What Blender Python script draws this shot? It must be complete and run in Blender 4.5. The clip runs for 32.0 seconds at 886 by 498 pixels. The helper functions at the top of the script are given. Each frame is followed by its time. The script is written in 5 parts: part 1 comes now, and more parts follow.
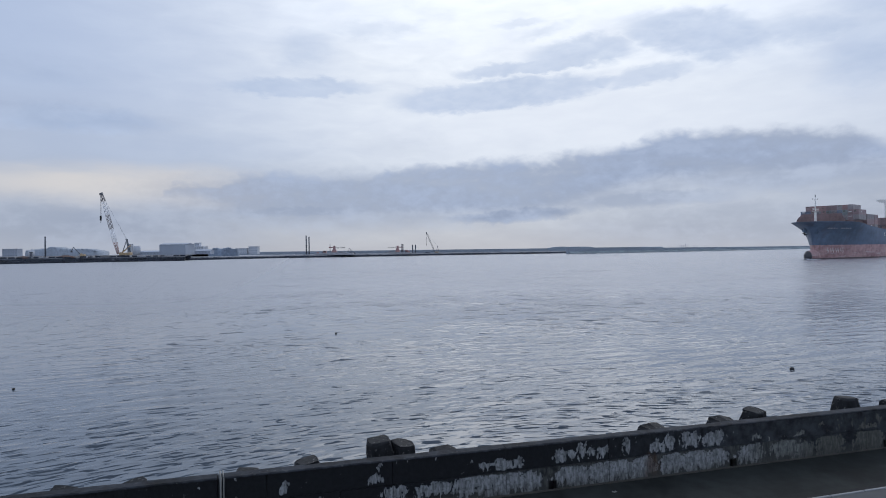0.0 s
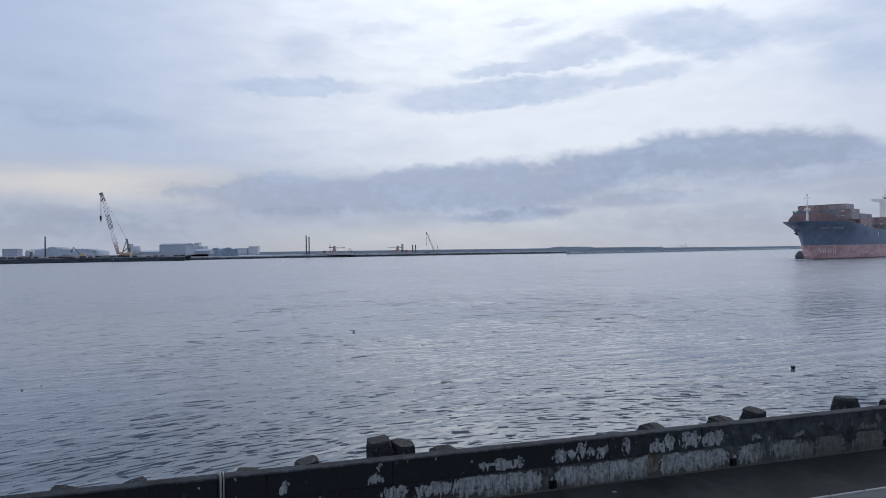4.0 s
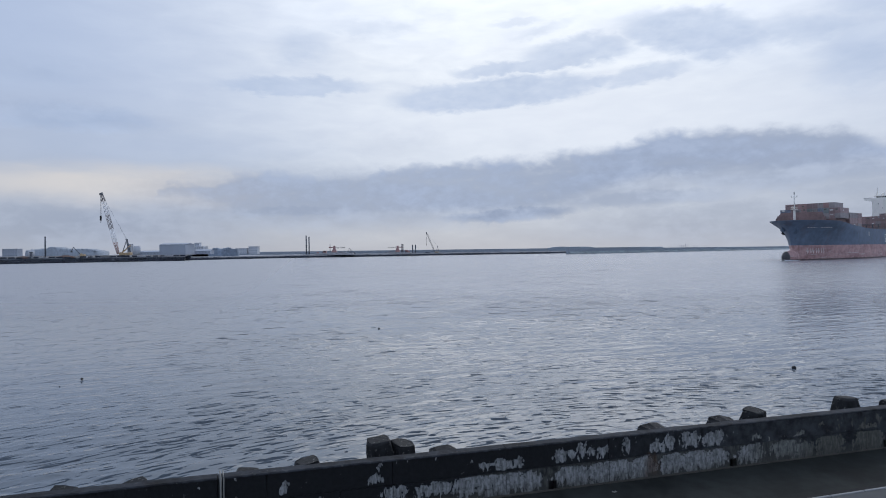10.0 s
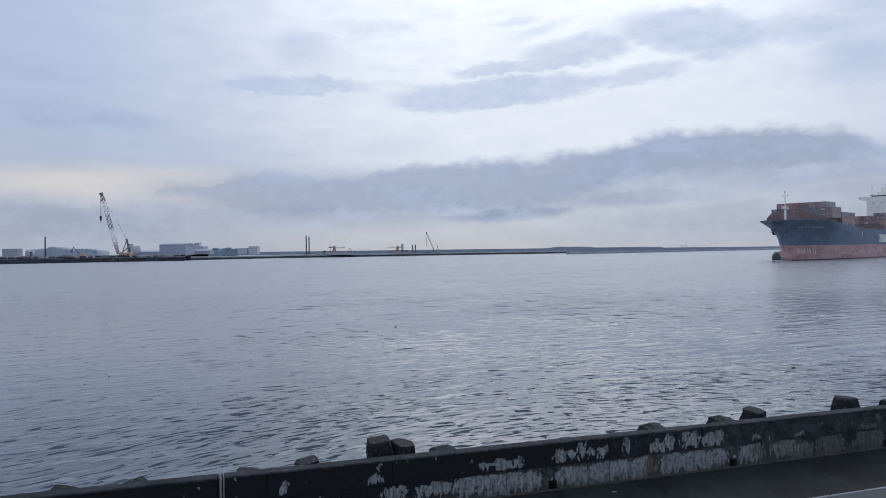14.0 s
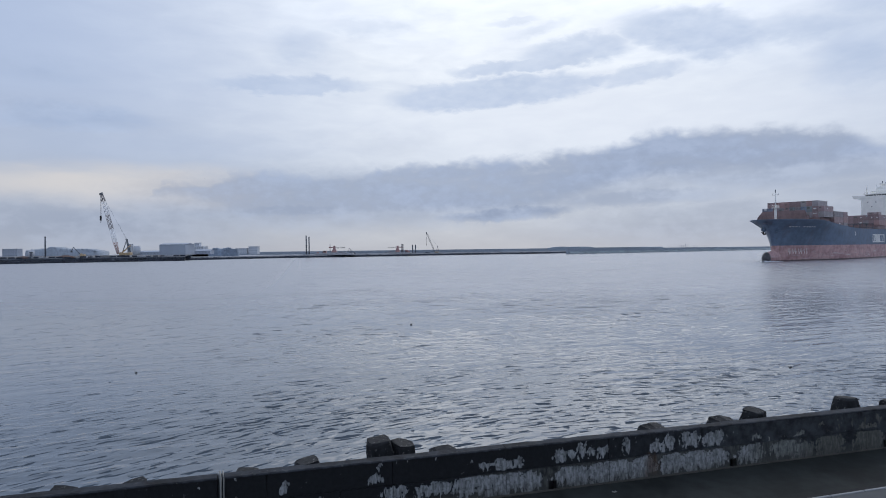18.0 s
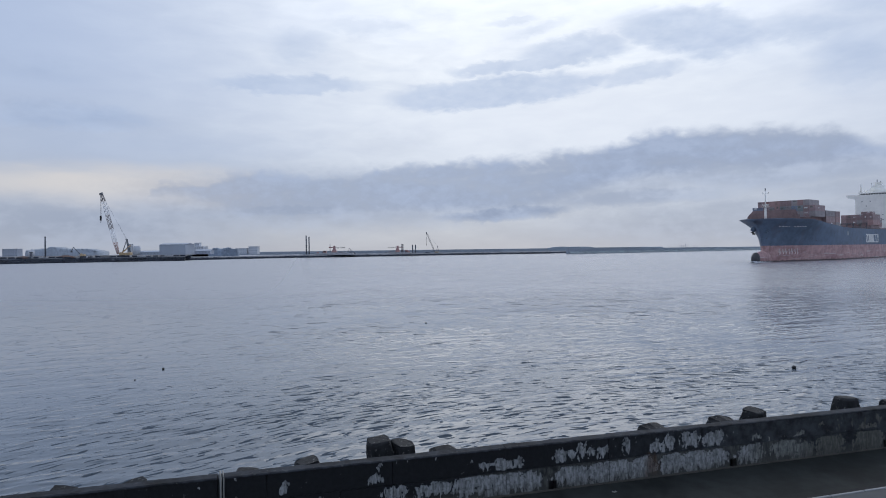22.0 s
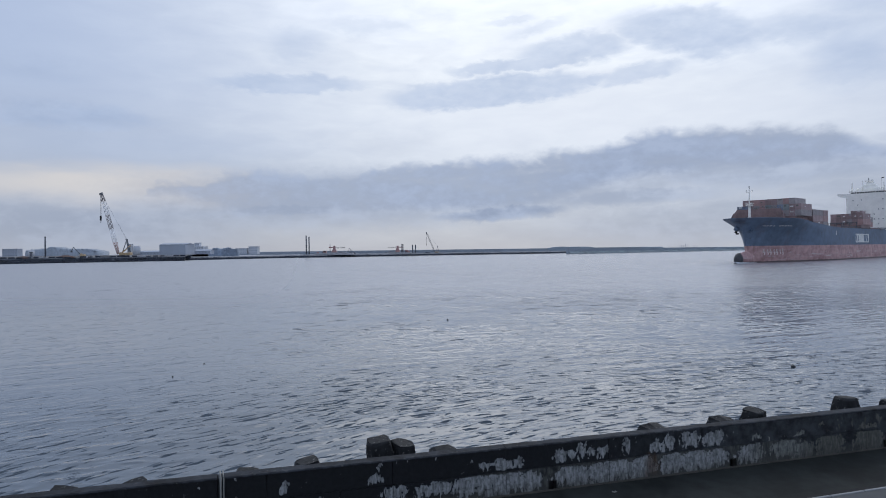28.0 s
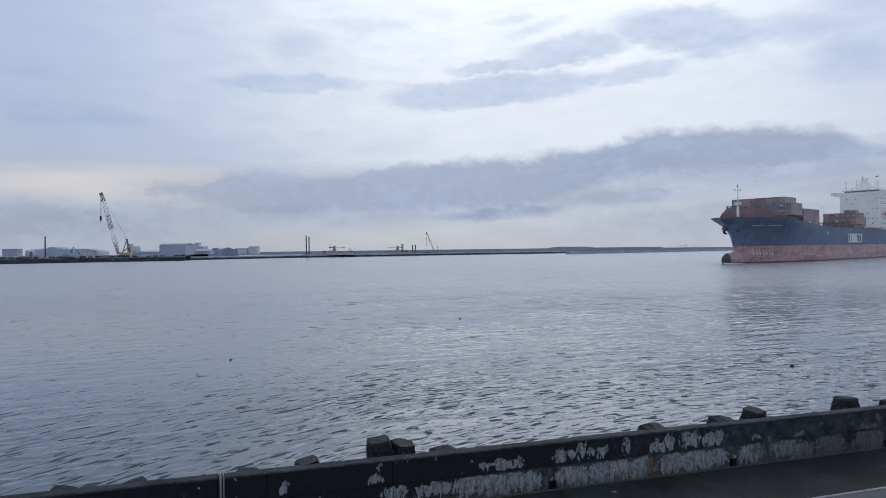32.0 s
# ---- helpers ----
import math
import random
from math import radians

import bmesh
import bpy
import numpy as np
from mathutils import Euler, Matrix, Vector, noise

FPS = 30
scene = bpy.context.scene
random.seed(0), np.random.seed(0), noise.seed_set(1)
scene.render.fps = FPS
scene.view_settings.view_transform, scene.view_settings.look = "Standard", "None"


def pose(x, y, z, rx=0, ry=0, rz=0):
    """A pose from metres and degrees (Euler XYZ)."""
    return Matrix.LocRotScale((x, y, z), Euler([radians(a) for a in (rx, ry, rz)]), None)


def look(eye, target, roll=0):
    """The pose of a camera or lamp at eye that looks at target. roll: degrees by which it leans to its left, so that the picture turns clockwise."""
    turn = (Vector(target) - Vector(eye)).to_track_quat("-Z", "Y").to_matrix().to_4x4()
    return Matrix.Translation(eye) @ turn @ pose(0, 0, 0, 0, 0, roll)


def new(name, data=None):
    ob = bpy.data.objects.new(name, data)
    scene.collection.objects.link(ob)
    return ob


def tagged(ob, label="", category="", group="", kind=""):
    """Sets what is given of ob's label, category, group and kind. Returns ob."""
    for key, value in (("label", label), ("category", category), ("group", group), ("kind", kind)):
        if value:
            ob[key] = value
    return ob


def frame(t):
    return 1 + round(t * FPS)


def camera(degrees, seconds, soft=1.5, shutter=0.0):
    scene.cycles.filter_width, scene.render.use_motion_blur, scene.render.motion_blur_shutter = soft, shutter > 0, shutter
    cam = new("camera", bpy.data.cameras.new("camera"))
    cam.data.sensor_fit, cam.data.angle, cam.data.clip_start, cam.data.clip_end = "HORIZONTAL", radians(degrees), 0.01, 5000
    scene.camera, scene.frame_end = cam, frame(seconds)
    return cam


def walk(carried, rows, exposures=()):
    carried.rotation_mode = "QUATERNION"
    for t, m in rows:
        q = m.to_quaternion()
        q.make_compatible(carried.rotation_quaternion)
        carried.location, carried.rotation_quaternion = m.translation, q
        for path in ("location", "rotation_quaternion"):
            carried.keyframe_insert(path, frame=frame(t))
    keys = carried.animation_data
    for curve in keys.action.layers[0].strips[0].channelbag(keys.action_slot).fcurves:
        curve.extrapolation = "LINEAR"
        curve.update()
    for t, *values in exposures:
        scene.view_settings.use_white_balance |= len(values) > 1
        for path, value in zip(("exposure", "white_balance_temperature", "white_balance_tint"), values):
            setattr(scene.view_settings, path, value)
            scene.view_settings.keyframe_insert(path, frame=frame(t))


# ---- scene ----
cam = camera(70, 32.0, 1.0)
EYE = (0.0, 0.0, 7.2)
walk(cam, [(0.0, look(EYE, (0.0, 100.0, 7.29), -0.72)), (32.0, look(EYE, (0.0, 100.0, 7.29), -0.72))])
scene.view_settings.exposure = 0.0


# ---- node helpers ----
class Nodes:
    """Short hand for building node trees."""

    def __init__(self, tree):
        self.tree = tree
        tree.nodes.clear()

    def add(self, kind, ins=()):
        n = self.tree.nodes.new(kind)
        for k, v in dict(ins).items():
            self.put(n.inputs[k], v)
        return n

    def put(self, socket, v):
        if isinstance(v, bpy.types.NodeSocket):
            self.tree.links.new(v, socket)
        else:
            socket.default_value = v

    def math(self, op, a, b=0.0, c=0.0, clamp=False):
        n = self.add("ShaderNodeMath")
        n.operation, n.use_clamp = op, clamp
        for i, v in enumerate((a, b, c)):
            self.put(n.inputs[i], v)
        return n.outputs[0]

    def vec(self, op, a, b=(0, 0, 0)):
        n = self.add("ShaderNodeVectorMath")
        n.operation = op
        self.put(n.inputs[0], a)
        self.put(n.inputs[1], b)
        return n.outputs[0]

    def mix(self, f, a, b, mode="MIX"):
        n = self.add("ShaderNodeMix")
        n.data_type, n.blend_type = "RGBA", mode
        self.put(n.inputs[0], f)
        self.put(n.inputs[6], a if isinstance(a, bpy.types.NodeSocket) else (*a, 1))
        self.put(n.inputs[7], b if isinstance(b, bpy.types.NodeSocket) else (*b, 1))
        return n.outputs[2]

    def noise(self, vector, scale, detail=4.0, rough=0.55, warp=0.0):
        n = self.add("ShaderNodeTexNoise", {"Scale": scale, "Detail": detail, "Roughness": rough, "Distortion": warp})
        self.put(n.inputs["Vector"], vector)
        return n.outputs[0]

    def ramp(self, f, lo, hi):
        n = self.add("ShaderNodeMapRange")
        n.interpolation_type = "SMOOTHSTEP"
        for k, v in (("Value", f), ("From Min", lo), ("From Max", hi)):
            self.put(n.inputs[k], v)
        return n.outputs[0]

    def stretch(self, vector, sx, sy, sz):
        return self.vec("MULTIPLY", vector, (sx, sy, sz))

    def split(self, vector):
        n = self.add("ShaderNodeSeparateXYZ")
        self.put(n.inputs[0], vector)
        return n.outputs

    def join(self, x, y, z=0.0):
        n = self.add("ShaderNodeCombineXYZ")
        for i, v in enumerate((x, y, z)):
            self.put(n.inputs[i], v)
        return n.outputs[0]


def angles(k, way):
    """Bearing (degrees right of +y) and height (degrees) of a direction."""
    x, y, z = k.split(k.vec("NORMALIZE", way))
    az = k.math("MULTIPLY", k.math("ARCTAN2", x, y), 57.2958)
    el = k.math("MULTIPLY", k.math("ARCSINE", z), 57.2958)
    return az, el


def patch(k, az, el, a, e, ra, re, lean, soft):
    """A soft elliptic patch of the sky: 1 inside, 0 outside."""
    c, s = math.cos(radians(lean)), math.sin(radians(lean))
    da, de = k.math("SUBTRACT", az, a), k.math("SUBTRACT", el, e)
    u = k.math("DIVIDE", k.math("MULTIPLY_ADD", da, c, k.math("MULTIPLY", de, s)), ra)
    v = k.math("DIVIDE", k.math("MULTIPLY_ADD", de, c, k.math("MULTIPLY", da, -s)), re)
    d = k.math("SQRT", k.math("MULTIPLY_ADD", u, u, k.math("MULTIPLY", v, v)))
    return k.math("SUBTRACT", 1.0, k.ramp(d, 1.0 - soft, 1.0 + soft))


# ---- sky and sun ----
SUN_AZ, SUN_EL = 13.0, 38.0
world = bpy.data.worlds.new("sky")
scene.world = world
world.use_nodes = True
k = Nodes(world.node_tree)
sky = k.add("ShaderNodeTexSky")
sky.sky_type, sky.sun_disc = "NISHITA", False
sky.sun_elevation, sky.sun_rotation = radians(SUN_EL), radians(SUN_AZ)
way = k.add("ShaderNodeTexCoord").outputs["Generated"]
az, el = angles(k, way)
flat = k.join(k.math("MULTIPLY", az, 0.045), k.math("MULTIPLY", el, 0.16), 0.0)
n_big = k.noise(flat, 1.3, 5.0, 0.5, 0.4)
n_small = k.noise(flat, 5.0, 5.0, 0.55, 0.3)
wob = k.math("MULTIPLY_ADD", k.math("SUBTRACT", n_big, 0.5), 9.0, k.math("MULTIPLY", k.math("SUBTRACT", n_small, 0.5), 2.0))
elw = k.math("ADD", el, wob)
# high grey-blue veil, paler towards the horizon
veil = k.mix(k.ramp(el, -4.0, 17.0), (0.425, 0.445, 0.510), (0.475, 0.56, 0.755))
# the bright, thin part round the hidden sun
glow = k.math("MULTIPLY", patch(k, az, elw, 8.0, 20.0, 25.5, 15.0, 0.0, 0.75), 0.92)
glow = k.math("MULTIPLY", glow, k.math("MULTIPLY_ADD", n_small, 0.7, 0.62))
veil = k.mix(glow, veil, (0.90, 0.935, 1.0))
low = patch(k, az, elw, 14.0, 10.5, 22.0, 3.6, 0.0, 0.7)
veil = k.mix(k.math("MULTIPLY", low, 0.7), veil, (0.80, 0.84, 0.94))
# glow round the hidden sun, higher up and mostly unseen, added to brighten the water
halo = patch(k, az, elw, SUN_AZ + 2.0, SUN_EL, 44.0, 15.0, 0.0, 0.7)
veil = k.mix(k.math("MULTIPLY", halo, 0.8), veil, (1.32, 1.40, 1.57))
# warm light low over the land
warm = patch(k, az, k.math("MULTIPLY_ADD", wob, 0.5, el), -28.0, 5.6, 10.0, 1.2, -2.0, 0.8)
veil = k.mix(k.math("MULTIPLY", warm, 0.95), veil, (0.70, 0.665, 0.665))
over = k.mix(1.0, veil, k.join(k.math("MULTIPLY_ADD", n_small, 0.07, 0.945), k.math("MULTIPLY_ADD", n_small, 0.07, 0.965), k.math("MULTIPLY_ADD", n_small, 0.05, 0.983)), "MULTIPLY")
clear = k.add("ShaderNodeBackground", {"Strength": 0.10})
k.put(clear.inputs["Color"], sky.outputs[0])
cover = k.add("ShaderNodeBackground", {"Strength": 0.97})
k.put(cover.inputs["Color"], over)
both = k.add("ShaderNodeMixShader", {0: 0.94})
k.put(both.inputs[1], clear.outputs[0])
k.put(both.inputs[2], cover.outputs[0])
k.put(k.add("ShaderNodeOutputWorld").inputs[0], both.outputs[0])

sun_data = bpy.data.lights.new("sun", "SUN")
sun_data.energy, sun_data.angle, sun_data.color = 0.5, radians(50), (1.0, 0.97, 0.94)
sun = new("sun", sun_data)
sun.matrix_world = look((0, 0, 60), (-math.sin(radians(SUN_AZ)) * 100, -math.cos(radians(SUN_AZ)) * 100, 60 - 100 * math.tan(radians(SUN_EL))))


# ---- materials ----
def material(name):
    m = bpy.data.materials.new(name)
    m.use_nodes = True
    k = Nodes(m.node_tree)
    b = k.add("ShaderNodeBsdfPrincipled")
    out = k.add("ShaderNodeOutputMaterial")
    k.tree.links.new(b.outputs[0], out.inputs[0])
    where = k.add("ShaderNodeTexCoord").outputs["Object"]
    return m, k, b, where


def plain(name, colour, rough=0.6, metal=0.0, grain=3.0, spread=0.25, bump=0.01, rust=0.0, by_object=0.0, flecks=0.0, shine=0.5, scuff=0.0):
    """Worn surface: colour mottled at two scales, with light relief and, if wanted, rust."""
    m, k, b, w = material(name)
    n1 = k.noise(w, grain, 5.0)
    n2 = k.noise(w, grain * 0.15, 3.0)
    f = k.math("MULTIPLY_ADD", n1, 0.5, k.math("MULTIPLY", n2, 0.5))
    dark = tuple(c * (1 - spread) for c in colour)
    light = tuple(min(1, c * (1 + spread)) for c in colour)
    col = k.mix(k.ramp(f, 0.3, 0.7), dark, light)
    if by_object:
        r = k.add("ShaderNodeObjectInfo").outputs["Random"]
        v = k.math("MULTIPLY_ADD", r, by_object, 1 - by_object / 2)
        col = k.mix(1.0, col, k.join(v, v, v), "MULTIPLY")
    if rust:
        streak = k.noise(k.stretch(w, 1.0, 1.0, 0.18), grain * 0.5, 6.0, 0.65)
        col = k.mix(k.math("MULTIPLY", k.ramp(streak, 0.52, 0.72), rust), col, (0.16, 0.07, 0.035))
    if scuff:
        scrape = k.ramp(k.noise(k.stretch(w, 0.14, 0.14, 1.0), 1.1, 5.0, 0.65), 0.55, 0.66)
        col = k.mix(k.math("MULTIPLY", scrape, scuff), col, (0.52, 0.42, 0.42))
    if flecks:
        spot = k.ramp(k.noise(w, grain * 2.2, 3.0, 0.6), 0.62, 0.70)
        col = k.mix(k.math("MULTIPLY", spot, flecks), col, (0.38, 0.38, 0.35))
    k.put(b.inputs["Base Color"], col)
    k.put(b.inputs["Roughness"], k.math("MULTIPLY_ADD", n1, 0.2, rough - 0.1))
    b.inputs["Metallic"].default_value = metal
    b.inputs["Specular IOR Level"].default_value = shine
    if bump:
        h = k.add("ShaderNodeBump", {"Distance": bump, "Strength": 0.6})
        k.put(h.inputs["Height"], n1)
        k.put(b.inputs["Normal"], h.outputs[0])
    return m


def water_material():
    m, k, b, w = material("sea_water")
    # smooth low swell with sparse steep wavelets; crests lie along the shore, gusts roughen some patches
    r = k.add("ShaderNodeMapping")
    r.inputs["Rotation"].default_value = (0, 0, radians(-34))
    k.put(r.inputs["Vector"], w)
    v = r.outputs[0]
    gust = k.ramp(k.noise(k.stretch(v, 0.4, 1.0, 1.0), 0.055, 4.0, 0.6), 0.34, 0.66)
    # choppier where waves come back off the seawall
    px, py, _ = k.split(w)
    out = k.math("MULTIPLY_ADD", py, 0.96, k.math("MULTIPLY", px, -0.27))
    gust = k.math("MAXIMUM", gust, k.math("MULTIPLY", k.math("SUBTRACT", 1.0, k.ramp(out, 14.0, 30.0)), 0.8))
    # a calm slick lies off the western end
    slick = k.math("MULTIPLY", k.ramp(k.math("MULTIPLY_ADD", out, 0.22, px), 2.0, -14.0), k.ramp(out, 20.0, 34.0))
    gust = k.math("MULTIPLY", gust, k.math("MULTIPLY_ADD", slick, -0.7, 1.0))
    force = k.math("MULTIPLY_ADD", gust, 0.65, 0.35)

    def ripples(scale, long, detail=2.0):
        n = k.noise(k.stretch(v, long, 1.0, 1.0), scale, detail, 0.5, 0.2)
        return k.math("SUBTRACT", n, 0.5)

    swell, mid, small = ripples(0.5, 0.5), ripples(3.4, 0.17), ripples(6.8, 0.22)

    def wavelets(n, start, gusty, lift):
        """Steep faces of short waves: 0 between them, 1 on them; they gather on the swell."""
        lo = k.math("MULTIPLY_ADD", gust, -gusty, k.math("MULTIPLY_ADD", swell, -lift, start))
        return k.ramp(n, lo, k.math("ADD", lo, 0.03))

    steep = k.math("MULTIPLY_ADD", wavelets(mid, 0.135, 0.03, 0.12), 0.55, k.math("MULTIPLY", wavelets(small, 0.15, 0.075, 0.15), 0.45))
    calm = k.math("MULTIPLY_ADD", mid, 0.22, k.math("MULTIPLY", small, 0.25))
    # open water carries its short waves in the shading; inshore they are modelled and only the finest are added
    wave_loss = k.add("ShaderNodeAttribute")
    wave_loss.attribute_name = "wave_loss"
    far = wave_loss.outputs["Fac"]
    tilt = k.math("MULTIPLY_ADD", calm, force, k.math("MULTIPLY_ADD", swell, 0.10, steep))
    finest = k.math("MULTIPLY", k.math("MULTIPLY", ripples(7.0, 0.35, 3.0), force), 0.20)
    tilt = k.math("MULTIPLY_ADD", tilt, far, finest)
    # steep little faces turned to the shore, larger ones standing out farther off;
    # they run in wide arcs, thrown back by the bend of the shore
    ax, ay = k.math("SUBTRACT", px, 13.4), k.math("ADD", py, 5.8)
    away = k.math("SQRT", k.math("MULTIPLY_ADD", ax, ax, k.math("MULTIPLY", ay, ay)))
    arc = k.join(k.math("MULTIPLY", k.math("ARCTAN2", ax, ay), 30.0), away)

    def faces(scale, long, start, gusty, lean, keep):
        n = k.math("SUBTRACT", k.noise(k.stretch(arc, long, 1.0, 1.0), scale, 1.5, 0.5, 0.35), 0.5)
        lo = k.math("ADD", k.math("MULTIPLY", slick, 0.03), k.math("MULTIPLY_ADD", gust, -gusty, k.math("MULTIPLY_ADD", swell, -0.10, start)))
        return k.math("MULTIPLY", k.ramp(n, lo, k.math("ADD", lo, 0.026)), k.math("MULTIPLY", keep, lean))

    near = k.math("SUBTRACT", 1.0, k.ramp(out, 26.0, 46.0))
    middle = k.math("SUBTRACT", 1.0, k.ramp(out, 62.0, 110.0))
    beyond = k.math("MULTIPLY", k.ramp(out, 40.0, 70.0), k.math("SUBTRACT", 1.0, k.ramp(out, 170.0, 330.0)))
    front = faces(5.2, 0.23, 0.166, 0.12, 1.1, near)
    front = k.math("ADD", front, faces(2.7, 0.36, 0.194, 0.085, 1.25, middle))
    front = k.math("DIVIDE", k.math("ADD", front, faces(1.3, 0.5, 0.195, 0.06, 1.1, beyond)), away)
    side = k.math("MULTIPLY", k.math("MULTIPLY_ADD", ripples(2.3, 0.6), far, k.math("MULTIPLY", ripples(8.0, 0.8), 0.3)), 0.16)
    slope = k.join(k.math("MULTIPLY_ADD", tilt, 0.42, side), k.math("MULTIPLY", tilt, -0.91), 0.0)
    face = k.add("ShaderNodeNewGeometry").outputs["Normal"]
    ahead = k.join(k.math("MULTIPLY", ax, k.math("MULTIPLY", front, -1.0)), k.math("MULTIPLY", ay, k.math("MULTIPLY", front, -1.0)), 0.0)
    k.put(b.inputs["Normal"], k.vec("NORMALIZE", k.vec("ADD", face, k.vec("ADD", slope, ahead))))
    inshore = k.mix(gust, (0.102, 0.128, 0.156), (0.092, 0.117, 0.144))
    # distant water's base colour is paled in place of the bright sky it mirrors
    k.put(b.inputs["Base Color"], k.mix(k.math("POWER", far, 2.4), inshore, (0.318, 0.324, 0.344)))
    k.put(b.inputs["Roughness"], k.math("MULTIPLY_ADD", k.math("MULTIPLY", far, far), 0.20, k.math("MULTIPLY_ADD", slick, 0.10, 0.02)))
    b.inputs["IOR"].default_value = 1.36
    b.inputs["Specular IOR Level"].default_value = 0.62
    return m


def seawall_material():
    """Black weathered coating over pale concrete, come off in patches and drips, most of all below the mid joint."""
    m, k, b, w = material("seawall_coating")
    x, y, z = k.split(w)
    run = k.join(x, y, k.math("MULTIPLY", z, 0.30))
    drip = k.math("SUBTRACT", k.noise(run, 9.5, 4.0, 0.6, 0.3), 0.5)
    fine = k.noise(run, 17.0, 5.0, 0.65)
    blot = k.math("SUBTRACT", k.noise(w, 2.6, 4.0, 0.55), 0.5)
    speck = k.noise(w, 11.0, 4.0, 0.6)
    xw = k.math("MULTIPLY_ADD", blot, 0.35, k.math("MULTIPLY_ADD", drip, 0.30, x))
    zw = k.math("MULTIPLY_ADD", drip, 0.60, k.math("MULTIPLY_ADD", blot, 0.35, z))
    bare = None
    for at, up, rx, rz in WORN_UPPER + WORN_LOWER:
        u, v = k.math("DIVIDE", k.math("SUBTRACT", xw, at), rx), k.math("DIVIDE", k.math("SUBTRACT", zw, up), rz)
        d = k.math("SUBTRACT", 1.0, k.math("MULTIPLY_ADD", u, u, k.math("MULTIPLY", v, v)))
        bare = d if bare is None else k.math("MAXIMUM", bare, d)
    # a few stray flakes anywhere
    stray = k.math("MULTIPLY", k.math("SUBTRACT", k.math("MULTIPLY_ADD", blot, 0.7, drip), 0.36), 4.0)
    bare = k.ramp(k.math("MULTIPLY_ADD", k.math("MULTIPLY_ADD", drip, 0.8, k.math("SUBTRACT", speck, 0.5)), 2.6, k.math("MAXIMUM", bare, stray)), -0.04, 0.12)
    # black line left along the joint between the courses
    off = k.math("ABSOLUTE", k.math("ADD", k.math("SUBTRACT", z, 0.70), k.math("MULTIPLY_ADD", drip, 0.12, k.math("MULTIPLY", blot, 0.16))))
    bare = k.math("MULTIPLY", bare, k.ramp(off, 0.032, 0.055))
    tone = k.ramp(k.math("MULTIPLY_ADD", fine, 0.6, k.math("MULTIPLY", k.math("ADD", drip, 0.5), 0.4)), 0.36, 0.64)
    grey = k.mix(tone, (0.13, 0.137, 0.14), (0.38, 0.395, 0.40))
    grey = k.mix(k.ramp(k.math("MULTIPLY_ADD", blot, 2.0, x), 7.6, 9.0), grey, k.mix(tone, (0.075, 0.08, 0.075), (0.24, 0.25, 0.235)))
    grey = k.mix(k.math("MULTIPLY", k.ramp(x, 9.8, 10.6), 0.85), grey, k.mix(tone, (0.06, 0.061, 0.053), (0.125, 0.126, 0.108)))
    coat = k.mix(k.ramp(k.math("ADD", blot, k.math("MULTIPLY", speck, 0.3)), -0.10, 0.36), (0.011, 0.0125, 0.015), (0.056, 0.062, 0.068))
    # the coating is blackest at the western end and dusty farther along
    coat = k.mix(k.ramp(x, 9.0, 2.0), coat, k.mix(speck, (0.006, 0.007, 0.0085), (0.020, 0.022, 0.025)))
    # below the joint the coating is thin and grey with lime
    thin = k.math("MULTIPLY", k.math("MULTIPLY", k.ramp(z, 0.70, 0.66), k.ramp(x, 10.5, 9.7)), k.math("MULTIPLY", k.ramp(k.math("MULTIPLY_ADD", blot, 2.0, x), -0.6, 1.2), k.ramp(k.math("ADD", blot, k.math("MULTIPLY", drip, 0.8)), -0.26, 0.10)))
    coat = k.mix(thin, coat, k.mix(tone, (0.035, 0.037, 0.036), (0.105, 0.108, 0.10)))
    grey = k.mix(k.math("MULTIPLY", k.ramp(speck, 0.50, 0.36), 0.6), grey, (0.07, 0.073, 0.072))
    col = k.mix(bare, coat, grey)
    # rust run at one joint, grime near the foot
    rusty = k.math("MULTIPLY", k.ramp(k.math("ABSOLUTE", k.math("SUBTRACT", xw, 5.33)), 0.28, 0.06), k.ramp(zw, 0.80, 0.55))
    col = k.mix(k.math("MULTIPLY", rusty, 0.72), col, k.mix(tone, (0.055, 0.032, 0.022), (0.12, 0.075, 0.05)))
    foot = k.math("MULTIPLY", k.ramp(k.math("MULTIPLY_ADD", drip, 0.5, z), 0.44, 0.14), 0.62)
    col = k.mix(foot, col, (0.075, 0.074, 0.066))
    k.put(b.inputs["Base Color"], col)
    k.put(b.inputs["Roughness"], k.math("MULTIPLY_ADD", fine, 0.25, 0.50))
    b.inputs["Specular IOR Level"].default_value = 0.22
    h = k.add("ShaderNodeBump", {"Distance": 0.02, "Strength": 0.8})
    k.put(h.inputs["Height"], k.math("MULTIPLY_ADD", bare, -0.3, fine))
    k.put(b.inputs["Normal"], h.outputs[0])
    return m


